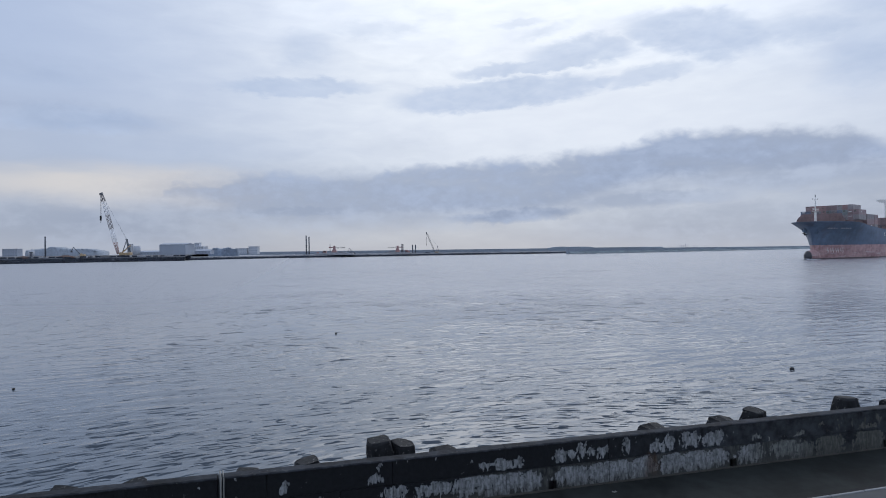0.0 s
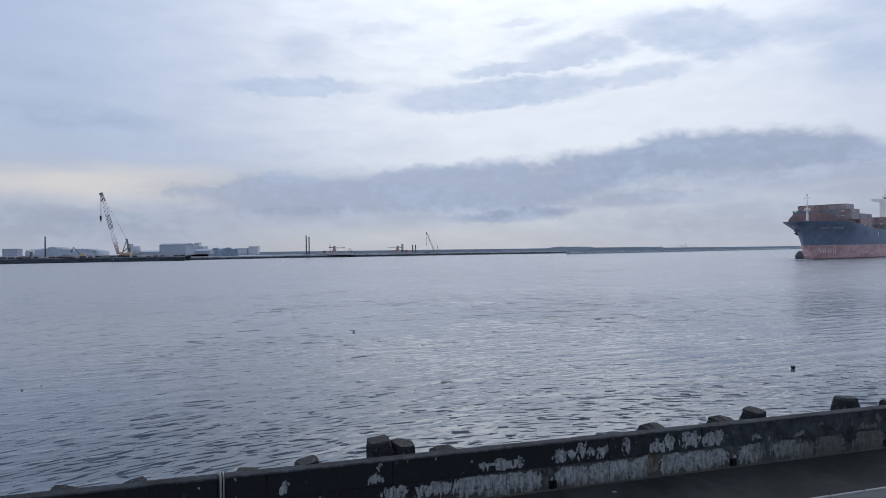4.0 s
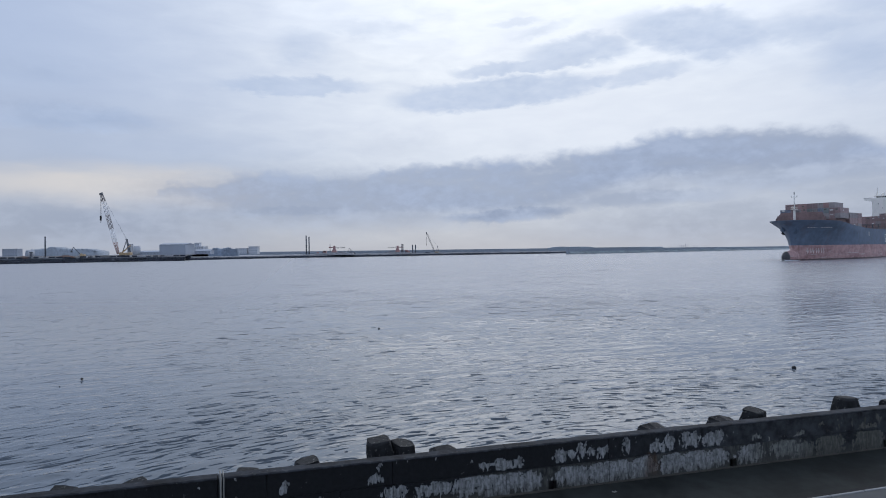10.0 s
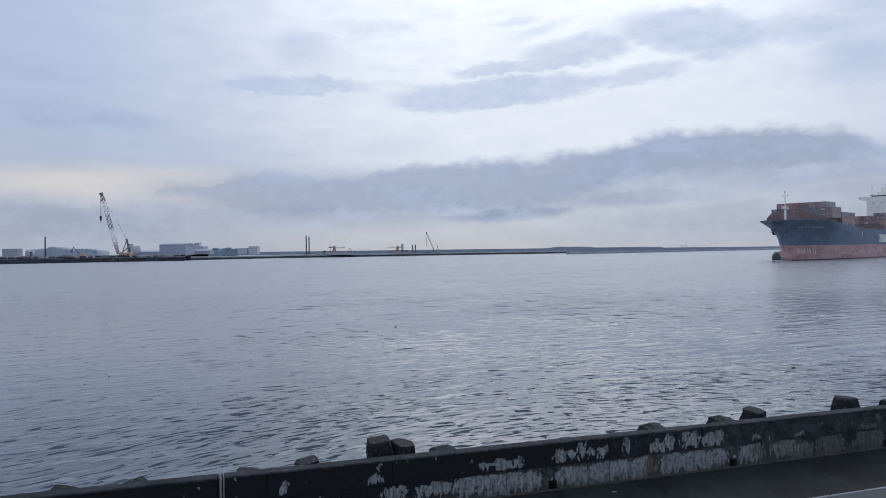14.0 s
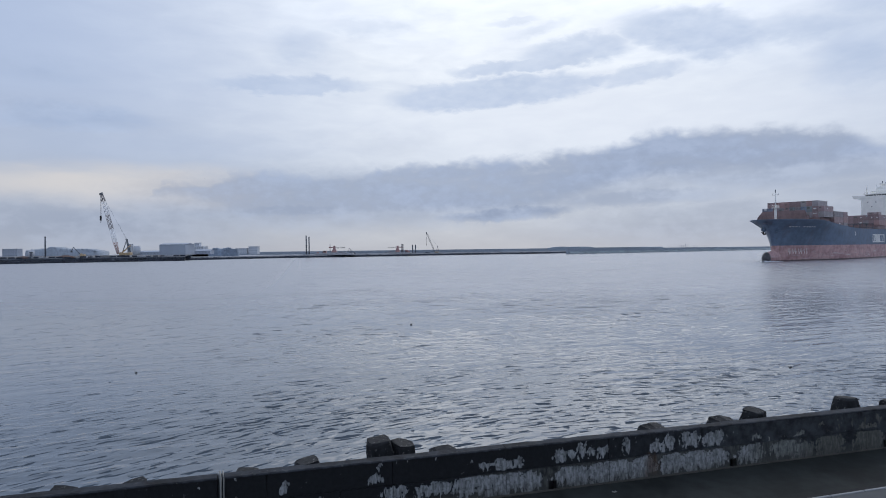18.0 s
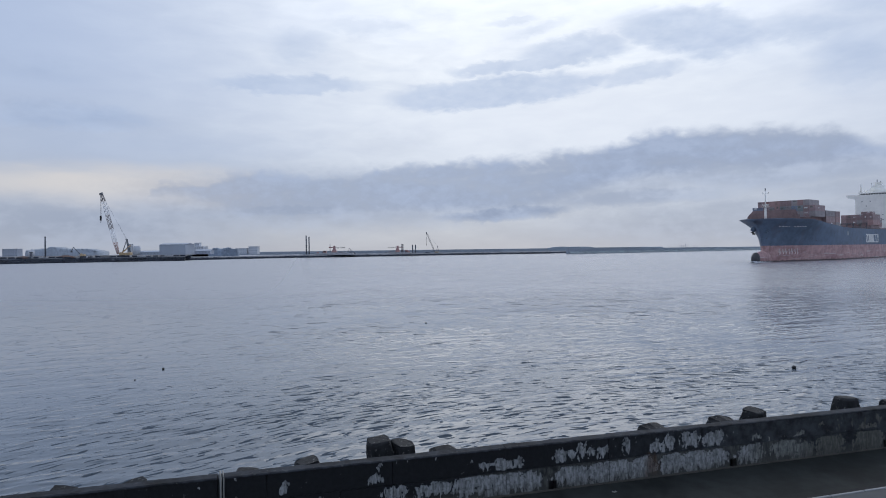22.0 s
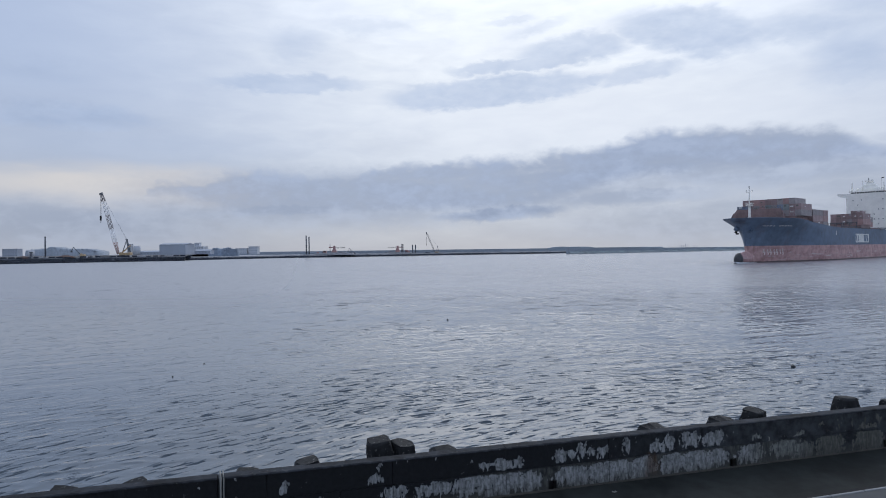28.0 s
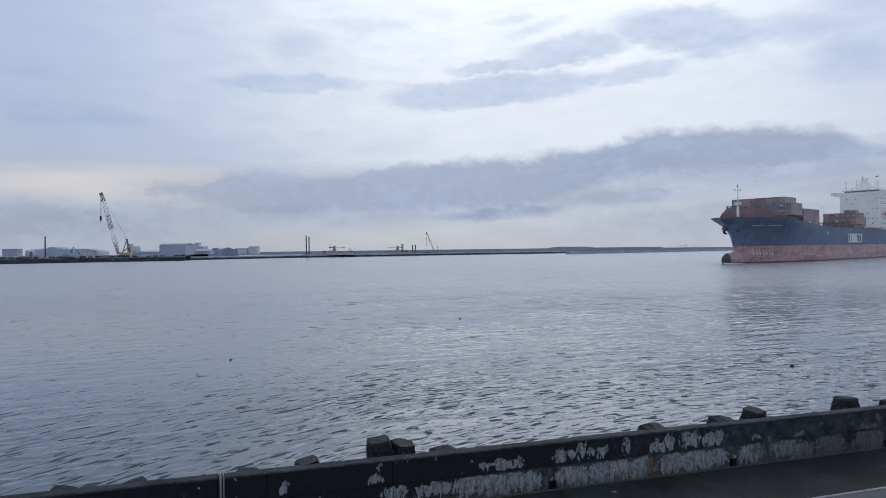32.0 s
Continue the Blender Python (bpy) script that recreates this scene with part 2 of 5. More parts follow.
# places along the wall, height, half-width and half-height (metres) where the coating has come off
WORN_UPPER = (
    (-1.78, 0.85, 0.15, 0.12), (-3.80, 0.86, 0.06, 0.13), (-1.72, 1.10, 0.06, 0.05), (0.80, 0.87, 0.16, 0.13),
    (1.22, 0.85, 0.30, 0.15), (1.66, 0.84, 0.17, 0.15), (2.74, 0.88, 0.18, 0.17), (3.06, 0.90, 0.11, 0.15),
    (3.34, 1.02, 0.12, 0.17), (3.62, 0.94, 0.12, 0.12), (3.93, 0.89, 0.19, 0.14), (4.60, 0.98, 0.12, 0.24),
    (5.50, 0.91, 0.18, 0.16), (5.86, 0.96, 0.16, 0.20), (6.45, 0.95, 0.34, 0.22), (7.22, 0.90, 0.34, 0.17),
    (8.66, 0.83, 0.10, 0.08), (10.0, 0.73, 0.20, 0.10), (10.8, 0.99, 0.09, 0.07), (11.4, 0.86, 0.05, 0.08),
    (8.55, 0.85, 0.09, 0.09), (11.9, 0.94, 0.04, 0.07), (12.35, 0.93, 0.06, 0.08), (12.85, 1.00, 0.11, 0.17), (13.7, 0.98, 0.12, 0.12),
)
WORN_LOWER = (
    (-1.35, 0.50, 0.32, 0.14), (-0.45, 0.48, 0.45, 0.17), (0.40, 0.48, 0.45, 0.24), (1.20, 0.42, 0.75, 0.30),
    (1.95, 0.36, 0.30, 0.28), (3.10, 0.40, 0.55, 0.28), (4.15, 0.40, 0.75, 0.30), (5.00, 0.38, 0.45, 0.28),
    (5.90, 0.42, 0.40, 0.27), (6.70, 0.42, 0.65, 0.27), (7.35, 0.44, 0.30, 0.24), (8.35, 0.42, 0.45, 0.25),
    (9.50, 0.44, 0.52, 0.28), (10.2, 0.34, 0.30, 0.24), (11.05, 0.38, 0.50, 0.36), (12.45, 0.44, 0.55, 0.42), (13.6, 0.40, 0.50, 0.36), (-3.0, 0.42, 0.5, 0.14),
)


def cloud_shader(name, build):
    """Thin shell of cloud: clear between, dense where build(nodes, bearing, height) says; returns density and colour."""
    m, k, b, w = material(name)
    k.tree.nodes.remove(b)
    az, el = angles(k, w)
    dense, col = build(k, az, el)
    glow = k.add("ShaderNodeEmission", {"Strength": 1.0})
    k.put(glow.inputs["Color"], col)
    mixed = k.add("ShaderNodeMixShader")
    k.put(mixed.inputs[0], dense)
    k.put(mixed.inputs[1], k.add("ShaderNodeBsdfTransparent").outputs[0])
    k.put(mixed.inputs[2], glow.outputs[0])
    k.put(k.tree.nodes["Material Output"].inputs[0], mixed.outputs[0])
    m.cycles.emission_sampling = "NONE"
    return m


def swirl(k, az, el, sa, se, scale, detail, rough):
    flat = k.join(k.math("MULTIPLY", az, sa), k.math("MULTIPLY", el, se), 0.0)
    return k.math("SUBTRACT", k.noise(flat, scale, detail, rough, 0.25), 0.5)


def low_bank(k, az, el):
    """Long grey bank: billowing top that steps up to the right, flat soft base."""
    lump = swirl(k, az, el, 0.11, 0.2, 2.6, 3.0, 0.5)
    fine = swirl(k, az, el, 0.11, 0.17, 8.5, 4.0, 0.55)
    broad = swirl(k, az, el, 0.045, 0.2, 1.8, 4.0, 0.55)
    aw = k.math("MULTIPLY_ADD", lump, 3.0, az)

    def line(start, steps):
        total = start
        for lo, hi, rise in steps:
            total = k.math("MULTIPLY_ADD", k.ramp(aw, lo, hi), rise, total)
        return total

    top = line(3.3, BANK_TOP)
    top = k.math("ADD", top, k.math("MULTIPLY_ADD", lump, 1.7, k.math("MULTIPLY", fine, 0.85)))
    base = line(4.6, BANK_BASE)
    base = k.math("ADD", base, k.math("MULTIPLY_ADD", broad, 1.6, k.math("MULTIPLY", fine, 0.9)))
    bank = k.math("MULTIPLY", k.ramp(k.math("SUBTRACT", top, el), -0.25, 1.0), k.ramp(k.math("SUBTRACT", el, base), -1.3, 1.1))
    thick = k.math("MULTIPLY_ADD", k.ramp(az, -22.0, 18.0), 0.16, 0.74)
    total = k.math("MULTIPLY", bank, k.math("ADD", thick, k.math("MULTIPLY_ADD", broad, 1.15, k.math("MULTIPLY_ADD", fine, 0.35, k.math("MULTIPLY", lump, 0.45)))), clamp=True)
    ew = k.math("ADD", el, k.math("MULTIPLY_ADD", broad, 1.6, k.math("MULTIPLY", fine, 0.9)))
    for a, e, ra, re, lean, soft, dense in BANK_SCRAPS:
        total = k.math("MAXIMUM", total, k.math("MULTIPLY", patch(k, aw, ew, a, e, ra, re, lean, soft), dense))
    # scattered cloud all round, beyond the bank
    rest = k.math("MULTIPLY", k.ramp(k.math("ADD", broad, 0.5), 0.5, 0.66), 0.6)
    total = k.math("MAXIMUM", total, k.math("MULTIPLY", rest, k.ramp(k.math("ABSOLUTE", az), 46.0, 62.0)))
    col = k.mix(k.ramp(k.math("MULTIPLY_ADD", broad, 1.3, k.math("MULTIPLY_ADD", fine, 0.6, k.math("MULTIPLY", lump, 0.7))), -0.24, 0.28), (0.262, 0.328, 0.474), (0.392, 0.470, 0.635))
    return total, col


def high_flakes(k, az, el):
    """Separate thin blue-grey flakes under the bright overcast, with wispy tops and clean undersides."""
    lump = swirl(k, az, el, 0.10, 0.22, 2.4, 3.0, 0.5)
    fine = swirl(k, az, el, 0.11, 0.25, 7.0, 4.0, 0.55)
    aw = k.math("MULTIPLY_ADD", lump, 4.0, az)
    ew = k.math("ADD", el, k.math("MULTIPLY_ADD", lump, 1.3, k.math("MULTIPLY", fine, 1.0)))
    total = None
    for a, e, ra, re, lean, soft, dense in FLAKES_MIDDLE + FLAKES_SIDES:
        one = k.math("MULTIPLY", patch(k, aw, ew, a, e, ra, re, lean, soft), dense)
        total = one if total is None else k.math("MAXIMUM", total, one)
    total = k.math("MULTIPLY", total, k.math("MULTIPLY_ADD", fine, 0.6, 0.98), clamp=True)
    return total, k.mix(k.ramp(lump, -0.2, 0.2), (0.405, 0.51, 0.715), (0.485, 0.585, 0.78))


# steps of the bank's top and base along the bearing: from, to (degrees), rise (degrees)
BANK_TOP = ((-27.0, -23.5, 3.0), (-21.0, -18.0, 0.9), (-7.0, -3.0, 0.8), (-1.0, 1.5, 0.35), (8.0, 10.5, 0.35), (12.5, 18.5, 1.25), (26.0, 31.0, -0.5), (31.5, 35.8, -1.9))
BANK_BASE = ((-23.0, -17.0, -1.4), (5.0, 20.0, 2.7), (27.0, 34.0, 0.3))
# bearing, height, half-width, half-height (degrees), lean, softness, density of each scrap of cloud
BANK_SCRAPS = (
    (17.0, 4.3, 9.0, 0.95, 3.0, 0.7, 0.66),
    (-1.0, 4.9, 27.0, 2.5, 2.0, 0.5, 0.58),
    (27.0, 6.2, 11.0, 1.5, 0.0, 0.6, 0.62),
    (5.5, 3.25, 6.5, 0.70, 2.0, 0.6, 0.88),
    (-12.0, 3.6, 9.0, 0.60, 1.0, 0.7, 0.70),
    (-29.0, 2.4, 11.0, 1.9, 0.0, 0.9, 0.50),
    (-31.5, 10.7, 6.0, 0.9, 1.0, 0.6, 0.26),
    (-33.5, 14.0, 4.5, 0.8, 0.0, 0.8, 0.14),
    (31.5, 4.3, 5.0, 0.8, 0.0, 0.8, 0.35),
    (25.0, 2.2, 16.0, 2.2, 0.0, 0.7, 0.42),
    (-4.0, 9.4, 4.5, 1.1, -6.0, 0.9, 0.16),
)
FLAKES_MIDDLE = (
    (5.0, 13.9, 9.6, 1.30, 3.5, 0.24, 0.66),
    (12.3, 14.40, 4.0, 0.50, 5.0, 0.4, 0.62),
    (18.0, 14.75, 3.3, 0.75, 6.0, 0.35, 0.52),
    (8.5, 16.15, 7.2, 0.62, 3.0, 0.28, 0.60),
    (12.3, 17.0, 4.6, 1.20, 2.0, 0.32, 0.60),
    (21.8, 17.6, 6.0, 1.75, -10.0, 0.32, 0.66),
    (23.3, 15.9, 1.8, 0.90, 0.0, 0.5, 0.6),
)
FLAKES_SIDES = (
    (29.5, 16.7, 4.2, 1.1, -6.0, 0.6, 0.50),
    (33.3, 14.2, 2.2, 2.2, -20.0, 0.7, 0.55),
    (34.2, 18.0, 2.2, 1.1, 0.0, 0.7, 0.45),
    (-13.0, 14.40, 6.6, 0.75, 2.0, 0.3, 0.60),
    (-12.7, 17.7, 2.6, 1.25, 6.0, 0.6, 0.40),
    (-31.0, 10.6, 5.6, 0.95, 1.0, 0.6, 0.75),
    (-33.5, 13.9, 4.0, 0.9, 0.0, 0.8, 0.32),
    (-25.0, 8.6, 11.0, 1.1, 2.0, 0.9, 0.25),
    (6.6, 19.65, 1.9, 0.32, 2.0, 0.5, 0.24),
    (9.0, 18.9, 2.4, 0.35, 14.0, 0.7, 0.30),
    (-6.5, 19.4, 4.0, 0.55, 2.0, 0.7, 0.30),
)


def bottom_paint():
    """Red bottom paint, paled for haze: long pale scrapes, rust runs, a dark band at the waterline."""
    m, k, b, w = material("worn_red_bottom_paint")
    x, y, z = k.split(w)
    n1, n2 = k.noise(w, 0.5, 5.0), k.noise(k.stretch(w, 0.3, 0.3, 1.0), 0.22, 4.0)
    col = k.mix(k.ramp(k.math("MULTIPLY_ADD", n1, 0.5, k.math("MULTIPLY", n2, 0.5)), 0.32, 0.66), (0.38, 0.21, 0.205), (0.66, 0.43, 0.415))
    run = k.ramp(k.noise(k.stretch(w, 1.0, 1.0, 0.10), 0.5, 5.0, 0.65), 0.52, 0.70)
    col = k.mix(k.math("MULTIPLY", run, 0.45), col, (0.24, 0.13, 0.11))
    scrape = k.ramp(k.noise(k.stretch(w, 0.10, 0.10, 1.0), 1.2, 5.0, 0.65), 0.54, 0.64)
    low = k.ramp(k.math("MULTIPLY_ADD", n1, 2.0, z), 6.4, 4.2)
    col = k.mix(k.math("MULTIPLY", scrape, k.math("MULTIPLY_ADD", low, 0.6, 0.2)), col, (0.66, 0.58, 0.57))
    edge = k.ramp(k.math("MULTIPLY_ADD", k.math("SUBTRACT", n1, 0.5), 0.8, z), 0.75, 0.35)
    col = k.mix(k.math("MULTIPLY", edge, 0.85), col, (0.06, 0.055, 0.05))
    k.put(b.inputs["Base Color"], col)
    k.put(b.inputs["Roughness"], k.math("MULTIPLY_ADD", n1, 0.2, 0.5))
    return m


WATER = water_material()
SEAWALL = seawall_material()
LOW_CLOUD = cloud_shader("low_cloud", low_bank)
HIGH_CLOUD = cloud_shader("high_cloud", high_flakes)
ASPHALT = plain("wet_asphalt", (0.021, 0.0235, 0.022), 0.75, grain=3.0, spread=0.5, bump=0.006, shine=0.15)
KERB = plain("pale_kerb_concrete", (0.21, 0.22, 0.23), 0.5, grain=6.0, spread=0.15, bump=0.004)
PAVING = plain("grey_paving", (0.04, 0.047, 0.055), 0.6, grain=5.0, spread=0.25, bump=0.004, shine=0.3)
COPING = plain("worn_coping_concrete", (0.026, 0.029, 0.035), 0.85, grain=5.0, spread=0.8, bump=0.03, flecks=0.12, shine=0.25)
ARMOUR = plain("wet_armour_concrete", (0.019, 0.020, 0.022), 0.75, grain=7.0, spread=0.6, bump=0.03, flecks=0.5, shine=0.25)
RUBBLE = plain("dark_rubble", (0.034, 0.043, 0.060), 0.8, grain=0.6, spread=0.5, bump=0.3, by_object=0.3)
FILL = plain("sandy_fill", (0.13, 0.13, 0.13), 0.9, grain=0.15, spread=0.35, bump=0.2)
# hull and deck paints are lightened and greyed to imitate haze
HULL_BLUE = plain("navy_hull_paint", (0.128, 0.178, 0.252), 0.55, grain=0.35, spread=0.3, bump=0.02, rust=0.2)
HULL_RED = bottom_paint()
SHIP_WHITE = plain("ship_white_paint", (0.90, 0.885, 0.83), 0.45, grain=0.5, spread=0.08, bump=0.01, rust=0.1)
SHIP_DECK = plain("red_deck_paint", (0.25, 0.175, 0.17), 0.6, grain=0.5, spread=0.3, bump=0.01)
DARK_GLASS = plain("dark_window_glass", (0.02, 0.025, 0.03), 0.15, bump=0)
BLACK = plain("black_rubber_and_iron", (0.015, 0.016, 0.018), 0.5, bump=0)
WHITE_PAINT = plain("white_marking_paint", (0.72, 0.72, 0.70), 0.6, grain=1.0, spread=0.15, bump=0)
# container colours pulled together and paled, haze put into the paint
BOX_PAINTS = [
    plain("container_paint_" + n, c, 0.55, grain=0.8, spread=0.2, bump=0.01, rust=0.3, by_object=0.35)
    for n, c in (("brown", (0.36, 0.265, 0.265)), ("red", (0.41, 0.27, 0.26)), ("grey", (0.36, 0.325, 0.33)), ("green", (0.29, 0.33, 0.335)), ("blue", (0.22, 0.265, 0.36)), ("pale", (0.5, 0.53, 0.55)))
]
CRANE_YELLOW = plain("crane_yellow_paint", (0.54, 0.39, 0.23), 0.5, grain=0.6, spread=0.2, bump=0)
CRANE_PALE = plain("crane_pale_lattice_paint", (0.85, 0.86, 0.88), 0.5, grain=0.6, spread=0.1, bump=0)
MACHINE_RED = plain("faded_red_machine_paint", (0.40, 0.235, 0.22), 0.55, grain=0.6, spread=0.2, bump=0)
STEEL = plain("dull_steel", (0.14, 0.15, 0.17), 0.5, 0.3, grain=1.0, spread=0.3, bump=0)
POLE_GREY = plain("weathered_galvanised_steel", (0.42, 0.44, 0.48), 0.5, 0.2, grain=1.0, spread=0.2, bump=0)
# building, foliage and land colours paled and blued to stand in for haze
WALL_PALE = plain("pale_building_plaster", (0.55, 0.57, 0.61), 0.8, grain=0.1, spread=0.08, bump=0)
WALL_GREY = plain("grey_metal_cladding", (0.40, 0.44, 0.51), 0.7, grain=0.1, spread=0.08, bump=0)
TREES = plain("haze_tinted_trees", (0.24, 0.29, 0.36), 0.9, grain=0.3, spread=0.3, bump=0.3)
HILL = plain("haze_tinted_land", (0.28, 0.33, 0.38), 0.9, grain=0.02, spread=0.15, bump=0)


# ---- mesh helpers ----
class Shape:
    """Collects boxes, tubes and lofts into one mesh."""

    def __init__(self):
        self.v, self.f, self.smooth = [], [], []

    def add(self, verts, faces, smooth=False):
        o = len(self.v)
        self.v += [tuple(p) for p in verts]
        self.f += [tuple(i + o for i in q) for q in faces]
        self.smooth += [smooth] * len(faces)
        return self

    def box(self, c, s, m=None, bevel=0.0):
        """Box of size s round c, with its upright edges cut when bevel is given."""
        hx, hy, hz = (d / 2 for d in s)
        if bevel:
            e = bevel
            ring = [(hx - e, -hy), (hx, -hy + e), (hx, hy - e), (hx - e, hy), (-hx + e, hy), (-hx, hy - e), (-hx, -hy + e), (-hx + e, -hy)]
            inner = [(x * (1 - e / hx), y * (1 - e / hy)) for x, y in ring]
            vs = [(x, y, -hz) for x, y in ring] + [(x, y, hz - e) for x, y in ring] + [(x, y, hz) for x, y in inner]
            fs = [tuple(range(7, -1, -1)), tuple(range(16, 24))]
            for r in (0, 8):
                fs += [(r + i, r + (i + 1) % 8, r + 8 + (i + 1) % 8, r + 8 + i) for i in range(8)]
        else:
            vs = [(x, y, z) for z in (-hz, hz) for x, y in ((-hx, -hy), (hx, -hy), (hx, hy), (-hx, hy))]
            fs = [(3, 2, 1, 0), (4, 5, 6, 7), (0, 1, 5, 4), (1, 2, 6, 5), (2, 3, 7, 6), (3, 0, 4, 7)]
        m = m or Matrix()
        return self.add([m @ Vector(p) + Vector(c) for p in vs], fs)

    def tube(self, a, b, r0, r1=None, n=8, smooth=True):
        """Round bar from a to b."""
        a, b = Vector(a), Vector(b)
        r1 = r0 if r1 is None else r1
        q = (b - a).to_track_quat("Z", "Y")
        vs = []
        for p, r in ((a, r0), (b, r1)):
            vs += [p + q @ Vector((r * math.cos(t), r * math.sin(t), 0)) for t in (2 * math.pi * i / n for i in range(n))]
        self.add(vs, [(i, (i + 1) % n, n + (i + 1) % n, n + i) for i in range(n)], smooth)
        o = len(self.v) - 2 * n
        self.f += [tuple(o + i for i in range(n - 1, -1, -1)), tuple(o + n + i for i in range(n))]
        self.smooth += [False, False]
        return self

    def loft(self, rings, closed=True, smooth=True, caps=True):
        """Skin over rings of equal length."""
        n = len(rings[0])
        vs = [p for r in rings for p in r]
        fs = []
        for j in range(len(rings) - 1):
            for i in range(n if closed else n - 1):
                fs.append((j * n + i, j * n + (i + 1) % n, (j + 1) * n + (i + 1) % n, (j + 1) * n + i))
        self.add(vs, fs, smooth)
        if caps and closed:
            o = len(self.v) - len(vs)
            self.f += [tuple(o + i for i in range(n - 1, -1, -1)), tuple(o + (len(rings) - 1) * n + i for i in range(n))]
            self.smooth += [False, False]
        return self

    def ball(self, c, r, n=12, squash=(1, 1, 1)):
        rings = []
        for j in range(1, n // 2):
            t = math.pi * j / (n // 2)
            rings.append([(c[0] + r * squash[0] * math.sin(t) * math.cos(2 * math.pi * i / n), c[1] + r * squash[1] * math.sin(t) * math.sin(2 * math.pi * i / n), c[2] - r * squash[2] * math.cos(t)) for i in range(n)])
        return self.loft(rings)

    def mesh(self, name):
        me = bpy.data.meshes.new(name)
        me.from_pydata(self.v, [], self.f)
        me.polygons.foreach_set("use_smooth", self.smooth)
        me.update()
        return me


def part(name, shape, mat, parent, label="", at=None):
    """One mesh under a thing or under a part."""
    me = shape if isinstance(shape, bpy.types.Mesh) else shape.mesh(name)
    if not me.materials:
        me.materials.append(mat)
    ob = new(name, me)
    ob.parent = parent
    if at is not None:
        ob.matrix_basis = at
    return tagged(ob, label)


def thing(name, m, label, category, group="", kind=""):
    """An empty at a thing's base, to carry its parts."""
    ob = new(name)
    ob.empty_display_size = 0.5
    ob.matrix_basis = m
    return tagged(ob, label, category, group, kind)


def solid(name, shape, mat, label, category, group="", kind="", m=None):
    """A thing or piece of the setting that is one mesh."""
    me = shape.mesh(name)
    me.materials.append(mat)
    ob = new(name, me)
    if m is not None:
        ob.matrix_basis = m
    return tagged(ob, label, category, group, kind)


# ---- low cloud, drifting ----
def build_clouds(r, mat, label):
    s = Shape()
    rings = []
    for j in range(13):
        e = radians(-0.5 + 89.5 * (j / 12) ** 1.3)
        rings.append([(r * math.cos(e) * math.cos(t), r * math.cos(e) * math.sin(t), r * math.sin(e)) for t in (2 * math.pi * i / 64 for i in range(64))])
    s.loft(rings, caps=False)
    return solid("cloud_backdrop", s, mat, label, "cloud", kind="structure")


# ---- sea ----
def wave_field(gx, gy, rng, n, short, long, heading, spread, step_x, step_y):
    """Unit-variance field of n wave trains, thinned where the grid grows too coarse; also how much of it is kept."""
    field, kept = np.zeros_like(gx), np.zeros_like(gx)
    for i in range(n):
        lam = short * (long / short) ** ((i + rng.random()) / n)
        ang = radians(heading + rng.normal(0, spread))
        cx, cy = math.cos(ang), math.sin(ang)
        hold = np.clip(lam / (abs(cy) * step_y + abs(cx) * step_x + 1e-6) / 1.9 - 0.8, 0, 1)
        field += hold * np.sin((gx * cx + gy * cy) * (2 * math.pi / lam) + rng.uniform(0, 6.3))
        kept += hold * hold
    return field * math.sqrt(2 / n), kept / n


